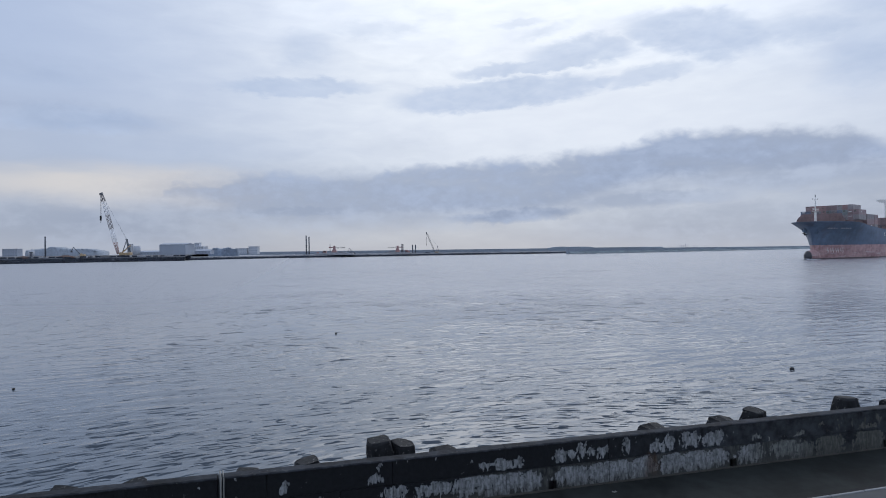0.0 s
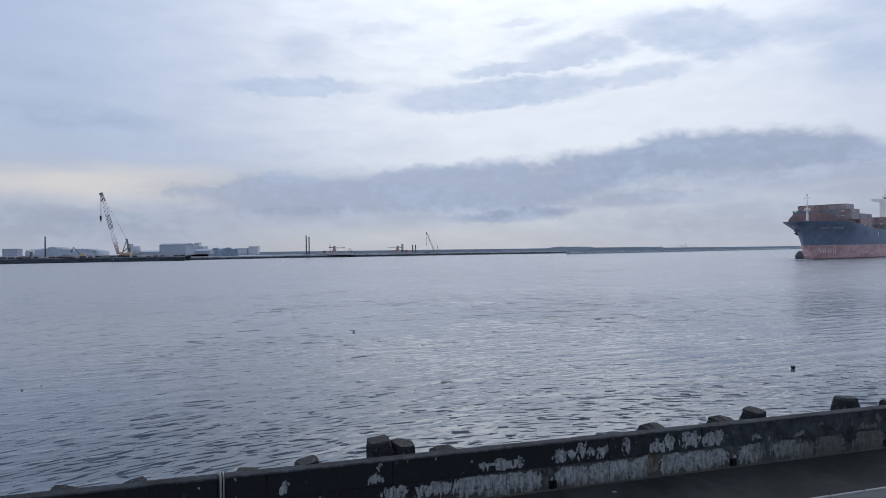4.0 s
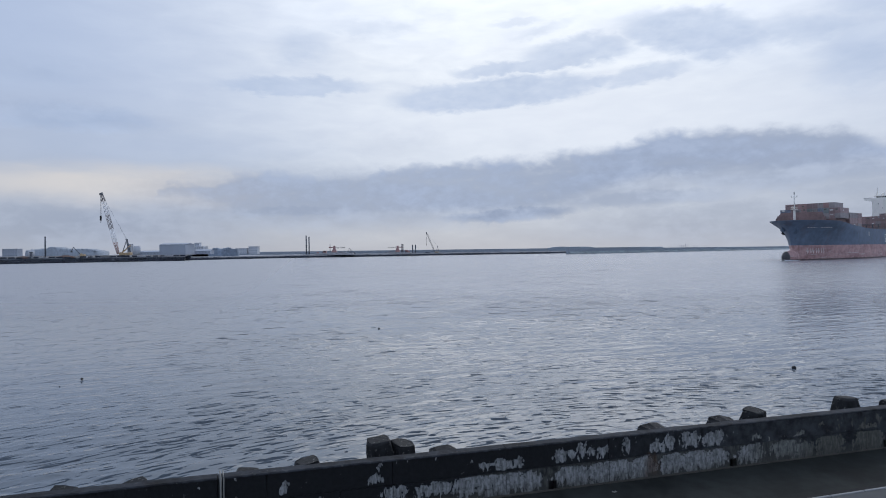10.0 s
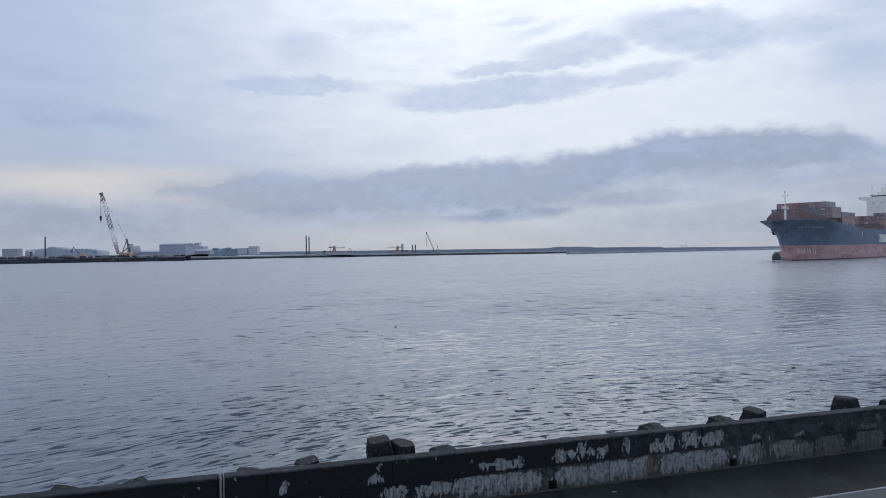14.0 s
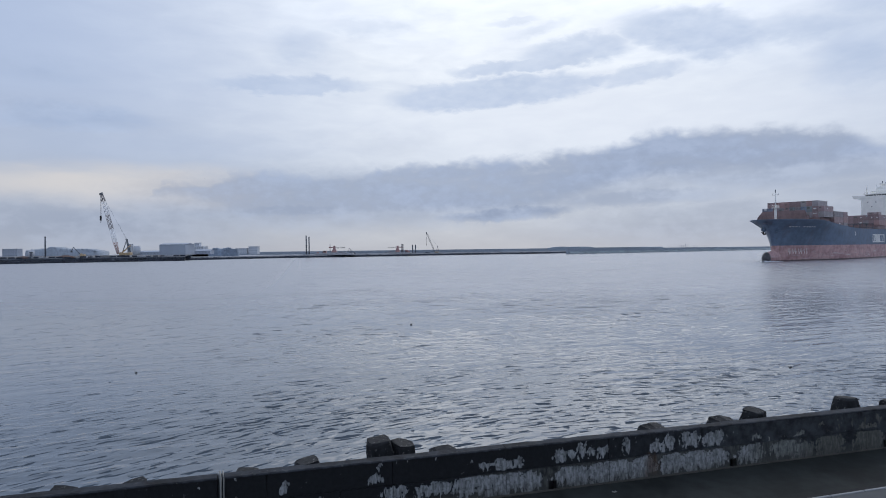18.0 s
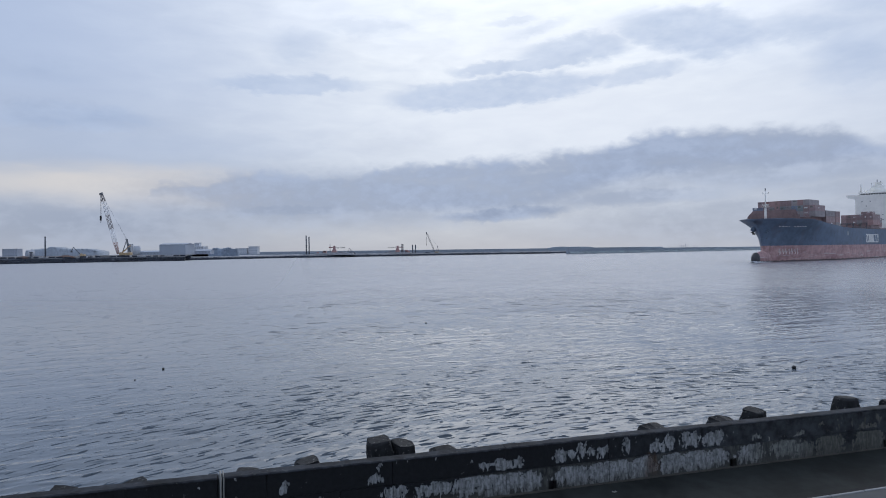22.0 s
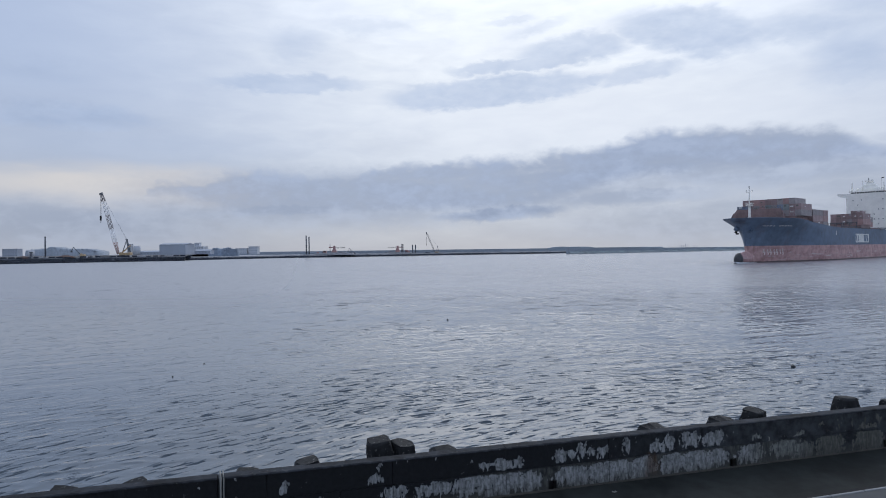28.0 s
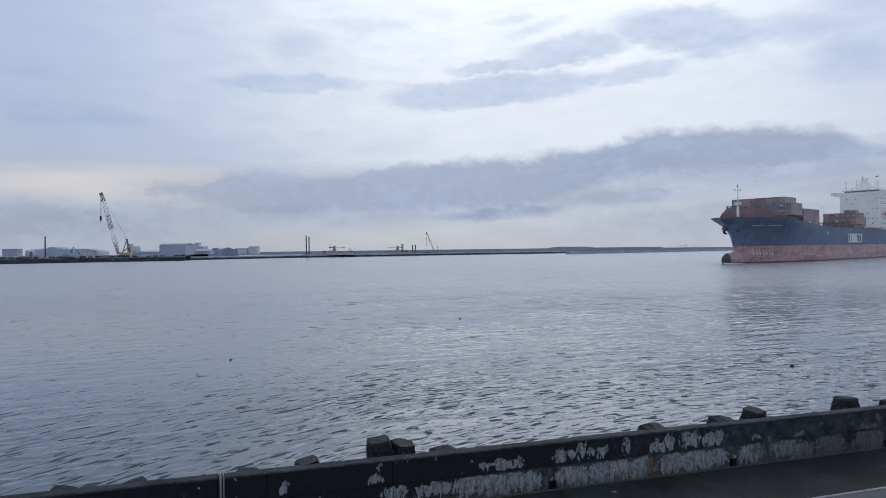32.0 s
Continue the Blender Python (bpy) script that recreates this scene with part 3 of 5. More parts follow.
def build_water():
    """Harbour water: grid lines fan out from the shore; sparse steep wavelets stand on low swell."""
    fan = list(np.linspace(-0.82, 0.82, 940))
    d = fan[1] - fan[0]
    while fan[-1] < 60:
        d *= 1.5
        fan = [fan[0] - d] + fan + [fan[-1] + d]
    ys = [-60.0, -20.0, -6.0, 0.0, 2.5]
    while ys[-1] < 6000:
        ys.append(ys[-1] + max(0.055, 0.0022 * ys[-1]) * (1.0 if ys[-1] < 150 else (ys[-1] / 150) ** 1.5))
    fan, ys = np.array(fan, dtype=np.float32), np.array(ys, dtype=np.float32)
    wide = np.maximum(ys + 15, 8.0)[:, None]
    gx = fan[None, :] * wide
    gy = np.repeat(ys[:, None], len(fan), 1)
    step_y = np.gradient(ys)[:, None]
    step_x = np.gradient(fan)[None, :] * wide
    rng = np.random.default_rng(4)
    # gusts: patches where the short waves stand higher, and higher still off the seawall
    gust = np.zeros_like(gx)
    for _ in range(12):
        lam, ang = rng.uniform(6, 38), radians(112 + rng.normal(0, 28))
        gust += np.sin((gx * math.cos(ang) + gy * math.sin(ang)) * (2 * math.pi / lam) + rng.uniform(0, 6.3))
    off = np.clip((34 - gy * 0.96 + gx * 0.27) / 20, 0, 1)
    slick = np.clip((2 - gx - 0.22 * gy) / 16, 0, 1) * np.clip((gy * 0.96 - gx * 0.27 - 20) / 14, 0, 1)
    gust = np.clip(0.46 + 0.10 * gust, 0.12, 0.95) * (1 - 0.84 * slick) + 0.58 * off
    n0, k0 = wave_field(gx, gy, rng, 40, 1.5, 3.0, 111, 10, step_x, step_y)
    n1, k1 = wave_field(gx, gy, rng, 80, 0.42, 0.95, 118, 24, step_x, step_y)
    n2, k2 = wave_field(gx, gy, rng, 80, 0.22, 0.42, 120, 27, step_x, step_y)
    n3, k3 = wave_field(gx, gy, rng, 60, 0.60, 1.15, 118, 19, step_x, step_y)
    z = 0.013 * gust * np.exp(0.95 * (1.9 * np.tanh(n1 / 1.9) - 1.0))
    z += 0.034 * gust ** 1.3 * np.exp(1.5 * (2.1 * np.tanh((n3 + 0.3 * n1) / 2.1) - 1.5))
    z += 0.0055 * gust * np.exp(0.95 * (1.9 * np.tanh((n2 + 0.4 * n1) / 1.9) - 1.0))
    z += 0.013 * gust * np.exp(0.9 * (1.9 * np.tanh(n0 / 1.9) - 1.0))
    # the waves lean on towards the shore
    lean = 0.9 * z
    z += 0.006 * n0 * (1 - 0.6 * slick)
    me = bpy.data.meshes.new("water")
    ny, nx = gx.shape
    i = (np.arange(ny - 1)[:, None] * nx + np.arange(nx - 1)[None, :]).ravel()
    quads = np.stack([i, i + 1, i + nx + 1, i + nx], 1)
    me.vertices.add(nx * ny)
    me.vertices.foreach_set("co", np.stack([gx + 0.40 * -lean, gy - 0.91 * lean, z], -1).astype(np.float32).ravel())
    me.loops.add(quads.size)
    me.loops.foreach_set("vertex_index", quads.astype(np.int32).ravel())
    me.polygons.add(len(quads))
    me.polygons.foreach_set("loop_start", (np.arange(len(quads)) * 4).astype(np.int32))
    me.polygons.foreach_set("use_smooth", np.ones(len(quads), dtype=bool))
    me.update(calc_edges=True)
    # share of short waves the grid loses; it also pales the distant water
    lost = me.attributes.new("wave_loss", "FLOAT", "POINT")
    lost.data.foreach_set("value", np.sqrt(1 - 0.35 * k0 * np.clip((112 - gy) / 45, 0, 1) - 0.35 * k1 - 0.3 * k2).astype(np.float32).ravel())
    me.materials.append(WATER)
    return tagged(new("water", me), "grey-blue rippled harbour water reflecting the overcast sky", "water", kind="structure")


low_clouds = build_clouds(4600, LOW_CLOUD, "low bank of blue-grey cloud drifting over the horizon")
high_clouds = build_clouds(4850, HIGH_CLOUD, "thin blue-grey cloud flakes under a bright overcast")
water = build_water()

# ---- seawall, road and armour ----
# the wall runs along its own x axis; y points to the sea, z up from the road
ROAD_Z = 1.2
WALL_AT = pose(0.15, 14.70, ROAD_Z, 0, 0, 15.9)


def along(x, y, z, rx=0, ry=0, rz=0):
    """A pose in the wall's own space."""
    return WALL_AT @ pose(x, y, z, rx, ry, rz)


def build_shore():
    solid("road", Shape().loft([[(x, -60.0, -3.0), (x, -60.0, 0.0), (x, -1.7, 0.0), (x, -0.9, 0.04), (x, 0.0, 0.13), (x, 0.0, -3.0)] for x in (-130, 130)], smooth=False), ASPHALT, "dark wet asphalt road along the seawall", "road", kind="structure", m=WALL_AT)
    wall = thing("seawall", WALL_AT, "weathered concrete seawall with flaking black coating", "seawall", kind="structure")
    # drain slots in the foot of the wall
    slots = [-27.0, -21.7, -16.4, -11.1, -5.9, -2.7, 2.55, 7.8, 13.1, 18.4, 23.7, 29.0]
    panels = [1.35 + 2.75 * i for i in range(-14, 15)]
    edges = [-60.0] + [e for s in slots for e in (s - 0.11, s + 0.11)] + [60.0]
    for a, b in zip(edges[0::2], edges[1::2]):
        cuts = [a] + [j for j in panels if a + 0.1 < j < b - 0.1] + [b]
        for c, d in zip(cuts, cuts[1:]):
            part("lower_course", Shape().box(((c + d) / 2, 0.175, 0.34), (d - c - 0.014, 0.35, 0.68)), SEAWALL, wall)
    part("core", Shape().box((0, 0.27, 0.62), (119.9, 0.12, 1.16)), BLACK, wall)
    for s in slots:
        part("lintel", Shape().box((s, 0.175, 0.515), (0.22, 0.35, 0.33)), SEAWALL, wall)
        # black plate closes the slot, standing for the dark inside
        part("slot_back", Shape().box((s, 0.26, 0.175), (0.20, 0.13, 0.34)), BLACK, wall)
    joints = [-60.0, -37.15, -31.65, -17.9, -12.4, -5.15, 1.35, 6.85, 15.1, 20.6, 28.85, 39.85, 60.0]
    for a, b in zip(joints, joints[1:]):
        cuts = [a] + [j for j in panels if a + 0.3 < j < b - 0.3] + [b]
        for p, q in zip(cuts, cuts[1:]):
            part("upper_course", Shape().box(((p + q) / 2, 0.19, 0.948), (q - p - 0.012, 0.31, 0.524)), SEAWALL, wall)
        c = Shape()
        # coping: rounded and chipped slab
        rings = []
        rng = random.Random(int(a * 10) + 900)
        n = max(8, int((b - a) * 4))
        for i in range(n + 1):
            x = a + 0.01 + (b - a - 0.02) * i / n
            d = rng.uniform(0, 0.014) + (0.03 if rng.random() < 0.08 else 0.0)
            e = rng.uniform(0, 0.012)
            rings.append([(x, 0.012 + d, 1.212), (x, 0.012 + d, 1.235 - e), (x, 0.04 + d, 1.255 - e), (x, 0.325 - d, 1.255 - e * 0.5), (x, 0.352 - d, 1.23), (x, 0.352 - d, 1.212)])
        part("coping", c.loft(rings, smooth=False), COPING, wall, "grey worn concrete coping")
    part("conduit", Shape().tube((-5.08, -0.02, 0.0), (-5.08, -0.02, 1.27), 0.022).tube((-5.02, -0.015, 0.0), (-5.02, -0.015, 1.26), 0.014).tube((-5.08, -0.02, 1.26), (-5.12, 0.37, 1.275), 0.02).tube((-5.02, -0.015, 1.26), (-5.06, 0.37, 1.275), 0.014), PIPE, wall, "pale plastic conduit up the wall")
    part("conduit_clip", Shape().box((-5.05, 0.0, 0.8), (0.16, 0.04, 0.04)), STEEL, wall)
    for a, b in ((-20.0, -4.0), (-3.98, 4.0), (4.02, 9.0), (9.02, 14.0), (14.02, 30.0)):
        part("gutter_edge", Shape().box(((a + b) / 2, -0.035, 0.135), (b - a, 0.06, 0.03)), GUTTER, wall, "tan mortar fillet along the wall foot")


def build_pavement():
    """Kerb stones and paving on the land side of the road."""
    pave = thing("pavement", along(0, 0, 0), "grey pavement with pale kerb stones", "pavement", kind="structure")
    x = -30.0
    while x < 40:
        y = -2.345 + 0.004 * (x - 9) ** 2
        turn = math.degrees(math.atan(0.008 * (x - 9)))
        part("kerb_stone", KERB_MESH, KERB, pave, at=pose(x, y, 0, 0, 0, turn))
        x += 1.0
    rows = [[(x, -2.39 + 0.004 * (x - 9) ** 2, -0.05), (x, -2.39 + 0.004 * (x - 9) ** 2, 0.13), (x, -9.0, 0.14), (x, -9.0, -0.05)] for x in np.linspace(-30.5, 40.5, 60)]
    part("paving", Shape().loft(rows, smooth=False), PAVING, pave)
    rows = [[(x, -2.30 + 0.004 * (x - 9) ** 2, 0.004), (x, -1.90 + 0.004 * (x - 9) ** 2, 0.004)] for x in np.linspace(-30.5, 40.5, 60)]
    part("gutter_channel", Shape().loft(rows, closed=False, smooth=False), GUTTER_DARK, pave, "dark wet gutter channel along the kerb")


def tetrapod_shape(seed, tip=0.29, root=0.40, reach=0.98, worn=False):
    """Concrete armour unit: four blunt legs from one core, their ends worn round on some."""
    rng = random.Random(seed)
    s = Shape()
    legs = [Vector((0, 0, 1))] + [Vector((math.cos(a) * 0.943, math.sin(a) * 0.943, -0.333)) for a in (0.3, 0.3 + 2.094, 0.3 + 4.189)]
    ends = ((0.80, tip * 1.03), (0.92, tip * 0.90), (1.0, tip * 0.52)) if worn else ((0.93, tip * 1.03), (0.985, tip * 0.97), (1.0, tip * 0.90))
    for d in legs:
        q = d.to_track_quat("Z", "Y")
        rings = []
        for t, r in ((0.0, root * 1.05), (0.25, root * 1.0), (0.6, (root + tip) / 2)) + ends:
            ring = []
            for i in range(8):
                a = 2 * math.pi * i / 8 + 0.39
                w = r * (1 + rng.uniform(-0.09, 0.09)) * (1.12 if i % 2 else 0.95)
                ring.append(q @ Vector((w * math.cos(a), w * math.sin(a), t * reach + rng.uniform(-0.02, 0.02) * (t > 0.9))))
            rings.append(ring)
        s.loft(rings, smooth=False)
    return s


def build_armour():
    bank = Shape()
    bank.loft([[(x, 0.36, 0.55), (x, 1.6, 0.05), (x, 3.0, -1.2), (x, 5.0, -2.6), (x, 5.0, -4.0), (x, 0.36, -4.0)] for x in np.linspace(-60, 60, 61)], smooth=False)
    solid("rock_bank", bank, ARMOUR, "dark rubble bank behind the seawall", "rock bank", kind="structure", m=WALL_AT)
    # along the wall, out from it, height of the top over the road, lean to the sea, lean along, turn
    units = ((-8.40, 1.15, 0.93, 30, 24, 10), (-7.00, 1.15, 0.94, 22, -28, 60), (-4.54, 1.15, 0.95, 14, 26, 30),
             (-3.21, 1.10, 1.08, 10, -14, 60), (-1.50, 1.10, 1.42, 10, -16, 20), (-0.86, 1.15, 1.27, 24, 26, 96),
             (0.14, 1.10, 1.02, 30, -20, 5), (6.36, 1.10, 1.07, 20, 16, 55), (8.66, 1.10, 1.09, 20, 22, 70),
             (9.66, 1.10, 1.23, 26, 4, 104), (13.10, 1.10, 1.35, 3, 3, 0), (13.38, 1.35, 1.25, 6, -4, 30), (14.95, 1.10, 1.09, 10, -8, 40))
    for i, (x, y, z, rx, ry, rz) in enumerate(units):
        worn = x in (0.14, 6.36, 8.66)
        me = tetrapod_shape(40 + i, 0.41, 0.50, 0.98, True).mesh("tetrapod") if worn else tetrapod_shape(40 + i).mesh("tetrapod")
        me.materials.append(ARMOUR)
        ob = new("tetrapod", me)
        turn = pose(0, 0, 0, rx * 0.3, ry * 0.4, 0) @ pose(0, 0, 0, 0, 0, 73 + rz * 0.25 - 8)
        ob.matrix_basis = along(x, y + 0.2, z - 0.06) @ turn @ pose(0, 0, -0.98)
        tagged(ob, "wet dark concrete armour unit with blunt octagonal legs", "armour unit", "armour units behind the seawall")


GUTTER_DARK = plain("dark_wet_gutter", (0.009, 0.01, 0.011), 0.7, grain=6.0, spread=0.4, bump=0.003, shine=0.2)
PIPE = plain("pale_grey_plastic", (0.19, 0.19, 0.175), 0.5, grain=8.0, spread=0.15, bump=0)
GUTTER = plain("tan_mortar", (0.065, 0.060, 0.051), 0.8, grain=6.0, spread=0.3, bump=0.004)
KERB_MESH = Shape().box((0, 0, 0.07), (0.985, 0.075, 0.16), bevel=0.015).mesh("kerb_stone")
build_shore()
build_pavement()
scrap = solid("litter_scrap", Shape().loft([[(x, y, 0.004 + 0.012 * math.sin(x * 30) ** 2 + 0.01 * (y > 0)) for y in (-0.03, 0.0, 0.03)] for x in np.linspace(-0.06, 0.06, 6)], closed=False), PIPE, "small pale scrap of litter on the road", "litter", m=along(3.93, -0.50, 0.082))
build_armour()


def build_float(name, label, r):
    """Small float: ball, collar and eye."""
    ob = thing(name, pose(0, 0, 0), label, name.split("_")[-1])
    ball = part("ball", Shape().ball((0, 0, 0.0), r, 12, (1, 1, 0.85)), BLACK, ob)
    part("collar", Shape().tube((0, 0, r * 0.62), (0, 0, r * 0.82), r * 0.3, r * 0.22), BLACK, ob)
    part("eye", Shape().box((0, 0, r * 0.84), (r * 0.3, r * 0.12, r * 0.16)), STEEL, ob)
    return ob


buoy = build_float("mooring_buoy", "small round black buoy bobbing on the water", 0.13)
drift_a = build_float("drifting_float", "small dark float drifting on the current", 0.075)
drift_c = build_float("drifting_float", "tiny dark float trailing another on the current", 0.05)
drift_b = build_float("drifting_float", "small dark float drifting far out on the current", 0.095)

# ---- container ship ----
# ship space: x forward from the foremast, y to port, z up from the waterline
SHIP_HEAD = math.degrees(math.atan2(-0.6562, -0.7546))
PAINT_LINE = 7.1
BEAM = 14.6


def stem(z):
    """How far forward the stem reaches at height z."""
    return float(np.interp(z, (-3, 0, 4, 7, 10, 12.5, 15, 16.5, 18.5), (3.0, 4.2, 4.1, 4.2, 4.9, 6.0, 8.0, 9.8, 12.4)))


def deck_height(x):
    return float(np.interp(x, (-200, -64, -50, -32, -20, -13, -5, 2, 8, 13), (15.0, 15.0, 15.6, 16.8, 18.0, 18.4, 18.4, 18.5, 18.5, 18.45)))


def breadth(x, z):
    """Half the hull's breadth at x and height z."""
    run = max(0.0, stem(z) - x)
    length = float(np.interp(z, (-3, 0, 7, 12, 15, 18.5), (80, 72, 60, 52, 44, 30)))
    full = float(np.interp(z, (-3, 0, 7, 12, 15, 18.5), (0.95, 0.88, 0.82, 0.78, 0.72, 0.5)))
    b = BEAM * math.sin(min(1.0, run / length) * math.pi / 2) ** full
    aft = float(np.interp(x, (-205, -175, -150), (0.55, 0.9, 1.0)))
    return b * (aft if z > 5 else aft * aft)


def on_side(x, z, out=0.03):
    """Pose on the port side plating, x along the hull, y outward."""
    b0, b1, up = breadth(x - 0.5, z), breadth(x + 0.5, z), breadth(x, z + 0.5)
    along_hull = Vector((1.0, b1 - b0, 0)).normalized()
    rise = Vector((0, (up - breadth(x, z)) * 2, 1.0)).normalized()
    outward = rise.cross(along_hull).normalized()
    rise = along_hull.cross(outward)
    m = Matrix((along_hull, outward, rise)).transposed().to_4x4()
    m.translation = Vector((x, breadth(x, z), z)) + outward * out
    return m


def hull_skin(levels, inset=0.0):
    """Both sides of the hull between levels; each level is a function of x."""
    steps = [0, 0.004, 0.01, 0.018, 0.028, 0.04, 0.055, 0.075, 0.1, 0.13, 0.165, 0.205, 0.25, 0.3, 0.36, 0.45, 0.56, 0.68, 0.8, 0.9, 1.0]
    rows = []
    for lev in levels:
        z0 = lev(8.0)
        side = []
        for s in steps:
            x = stem(z0) - s * (stem(z0) + 203)
            z = lev(x)
            side.append((x, max(0.03, breadth(x, z) - inset), z))
        rows.append([(x, -y, z) for x, y, z in side[::-1]] + side)
    return Shape().loft(rows, closed=False)


def container_shape(length, n=14, h=2.55):
    """Corrugated steel box: posts, rails and ribbed walls, lock bars on the doors."""
    s = Shape()
    w = 2.42
    ring = []
    k = n * 2
    for sx in (1, -1):
        for i in range(k):
            t = -1 + 2 * i / (k - 1)
            ring.append((-sx * t * (length / 2 - 0.15), sx * (w / 2 - (0.06 if i % 2 else 0.0))))
    s.loft([[(x, y, 0.15) for x, y in ring], [(x, y, h - 0.12) for x, y in ring]], smooth=False)
    for x in (-1, 1):
        for y in (-1, 1):
            s.box((x * (length / 2 - 0.09), y * (w / 2 - 0.09), h / 2), (0.18, 0.18, h))
        for z in (0.08, h - 0.07):
            s.box((x * (length / 2 - 0.07), 0, z), (0.13, w - 0.36, 0.15))
    for y in (-1, 1):
        for z in (0.08, h - 0.07):
            s.box((0, y * (w / 2 - 0.07), z), (length - 0.36, 0.13, 0.15))
    for y in (-0.75, -0.3, 0.3, 0.75):
        s.tube((length / 2 - 0.05, y, 0.2), (length / 2 - 0.05, y, h - 0.2), 0.03, n=4)
    return s


def rail_shape(points, height=1.1, gap=2.0, r=0.035):
    """Ship's rail: stanchions and three bars along points."""
    s = Shape()
    for a, b in zip(points, points[1:]):
        a, b = Vector(a), Vector(b)
        n = max(1, int((b - a).length / gap))
        for i in range(n + 1):
            p = a.lerp(b, i / n)
            s.tube(p, p + Vector((0, 0, height)), r, n=4)
        for f in (0.4, 0.7, 1.0):
            s.tube(a + Vector((0, 0, height * f)), b + Vector((0, 0, height * f)), r, n=4)
    return s


def build_hull(ship):
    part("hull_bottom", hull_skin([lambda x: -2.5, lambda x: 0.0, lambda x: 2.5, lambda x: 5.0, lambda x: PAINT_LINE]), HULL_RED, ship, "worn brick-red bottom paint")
    up = [(lambda x, v=v: PAINT_LINE + (deck_height(x) - PAINT_LINE) * v) for v in (0, 0.12, 0.24, 0.36, 0.48, 0.6, 0.7, 0.79, 0.87, 0.94, 1.0)]
    side = part("hull_side", hull_skin(up), HULL_BLUE, ship, "navy-blue painted hull plating")
    part("bulwark_rail", hull_skin([lambda x: deck_height(x) - 0.02, lambda x: deck_height(x) + 0.2], -0.08), HULL_BLUE, ship)
    rows = []
    for x in np.linspace(12.0, -203, 60):
        z = min(deck_height(x) - 1.1, 16.9)
        b = max(0.05, breadth(x, z) - 0.05)
        rows.append([(x, -b, z), (x, b, z)])
    part("deck", Shape().loft(rows, closed=False, smooth=False), SHIP_DECK, ship)
    rows = [[(-203, -breadth(-203, z), z), (-203, breadth(-203, z), z)] for z in np.linspace(-2.5, 15, 12)]
    part("transom", Shape().loft(rows, closed=False, smooth=False), HULL_BLUE, ship)
    rings = []
    for j in range(10):
        u = j / 9
        r = math.sin(min(1.0, u * 1.25 + 0.08) * math.pi / 2) ** 0.6
        rings.append([(13.2 - 12.5 * u, 2.3 * r * math.cos(a), 1.5 + 3.3 * r * math.sin(a)) for a in (2 * math.pi * i / 16 for i in range(16))])
    bulb = part("bulbous_bow", Shape().loft(rings), HULL_RED, ship, "red bulbous bow breaking the surface")
    part("nose_cap", Shape().loft([[(x + 0.05, 2.36 * r * math.cos(a), 1.5 + 3.38 * r * math.sin(a)) for a in (2 * math.pi * i / 16 for i in range(16))] for x, r in ((13.2, 0.27), (12.3, 0.58), (11.4, 0.73), (10.7, 0.83))]), NOSE_DARK, bulb, "dark nose of the bulb")
    # water pushed up and broken white at the bow
    rng = random.Random(21)
    foam = Shape()
    for sy in (-1, 1):
        rings = []
        for i in range(24):
            u = i / 23
            x = 13.9 - 15 * u
            b = (2.4 * math.sin(min(1.0, (13.9 - x) / 6) * math.pi / 2) if x > 3 else max(2.2, breadth(x, 0.1))) + 0.05
            h = 0.5 * (1 - u) * rng.uniform(0.5, 1.2) + 0.05
            w = rng.uniform(0.3, 0.9) * (1.3 - u)
            rings.append([(x, sy * (b - 0.3), h), (x, sy * (b + 0.2), h * 0.9), (x, sy * (b + w), 0.1), (x, sy * (b + w), -0.3)])
        foam.loft(rings, closed=False)
    part("bow_wave", foam, FOAM, ship, "thin white foam along the bow")
    # anchors in their pockets
    for sy in (-1, 1):
        m = on_side(5.0, 14.7, 0.2 if sy < 0 else -0.9)
        if sy < 0:
            m = Matrix.Diagonal((1, -1, 1, 1)) @ m
        s = Shape()
        s.tube(m @ Vector((0, -1.0, 0.5)), m @ Vector((0, 1.3 if sy < 0 else 0.6, -0.2)), 1.3, 0.95, n=10)
        part("anchor_bolster", s, HULL_BLUE, ship)
        a = Shape()
        a.tube(m @ Vector((0, 1.0, 0.3)), m @ Vector((0, 1.6, -1.6)), 0.25, n=6)
        a.box(m @ Vector((0, 1.6, -1.6)), (1.0, 0.9, 0.7))
        for d in (-1, 1):
            a.tube(m @ Vector((d * 0.3, 1.6, -1.6)), m @ Vector((d * 1.25, 1.8, -0.2)), 0.3, 0.12, n=5)
        part("anchor", a, BLACK if sy < 0 else HULL_BLUE, ship, "black stockless anchor" if sy < 0 else "stockless anchor painted like the hull")
    # faded white marks low on the bow and the name as plain strokes
    rng = random.Random(3)
    x = -4.5
    for w, h in ((0.9, 2.6), (0.5, 2.2), (1.0, 2.5), (0.45, 2.3), (0.9, 2.5), (0.5, 2.1), (0.35, 2.7)):
        part("draught_mark", Shape().box((0, 0, 0), (w * 1.6, 0.04, h * 0.26)).box((0.3, 0, h * 0.33), (0.6, 0.04, h * 0.42)).box((-0.35, 0, -h * 0.3), (0.6, 0.04, h * 0.4)), MARK_FADED, ship, at=on_side(x, 4.4, 0.03))
        x -= w * 1.2 + 0.9
    x = 0.5
    for i in range(10):
        w = 1.15 if i != 3 else 0.5
        if i != 4:
            part("name_stroke", Shape().box((0, 0, 0), (w, 0.04, 0.42)), WHITE_PAINT, ship, at=on_side(x, 15.4, 0.03))
        x -= 1.5
    for x, z in ((-14, 13.6), (-40, 12.6), (3, 10.2), (-26, 9.2), (-70, 9.6)):
        part("scuppers_streak", Shape().box((0, 0, 0), (0.5, 0.03, 0.3)), STEEL, ship, at=on_side(x, z, 0.02))
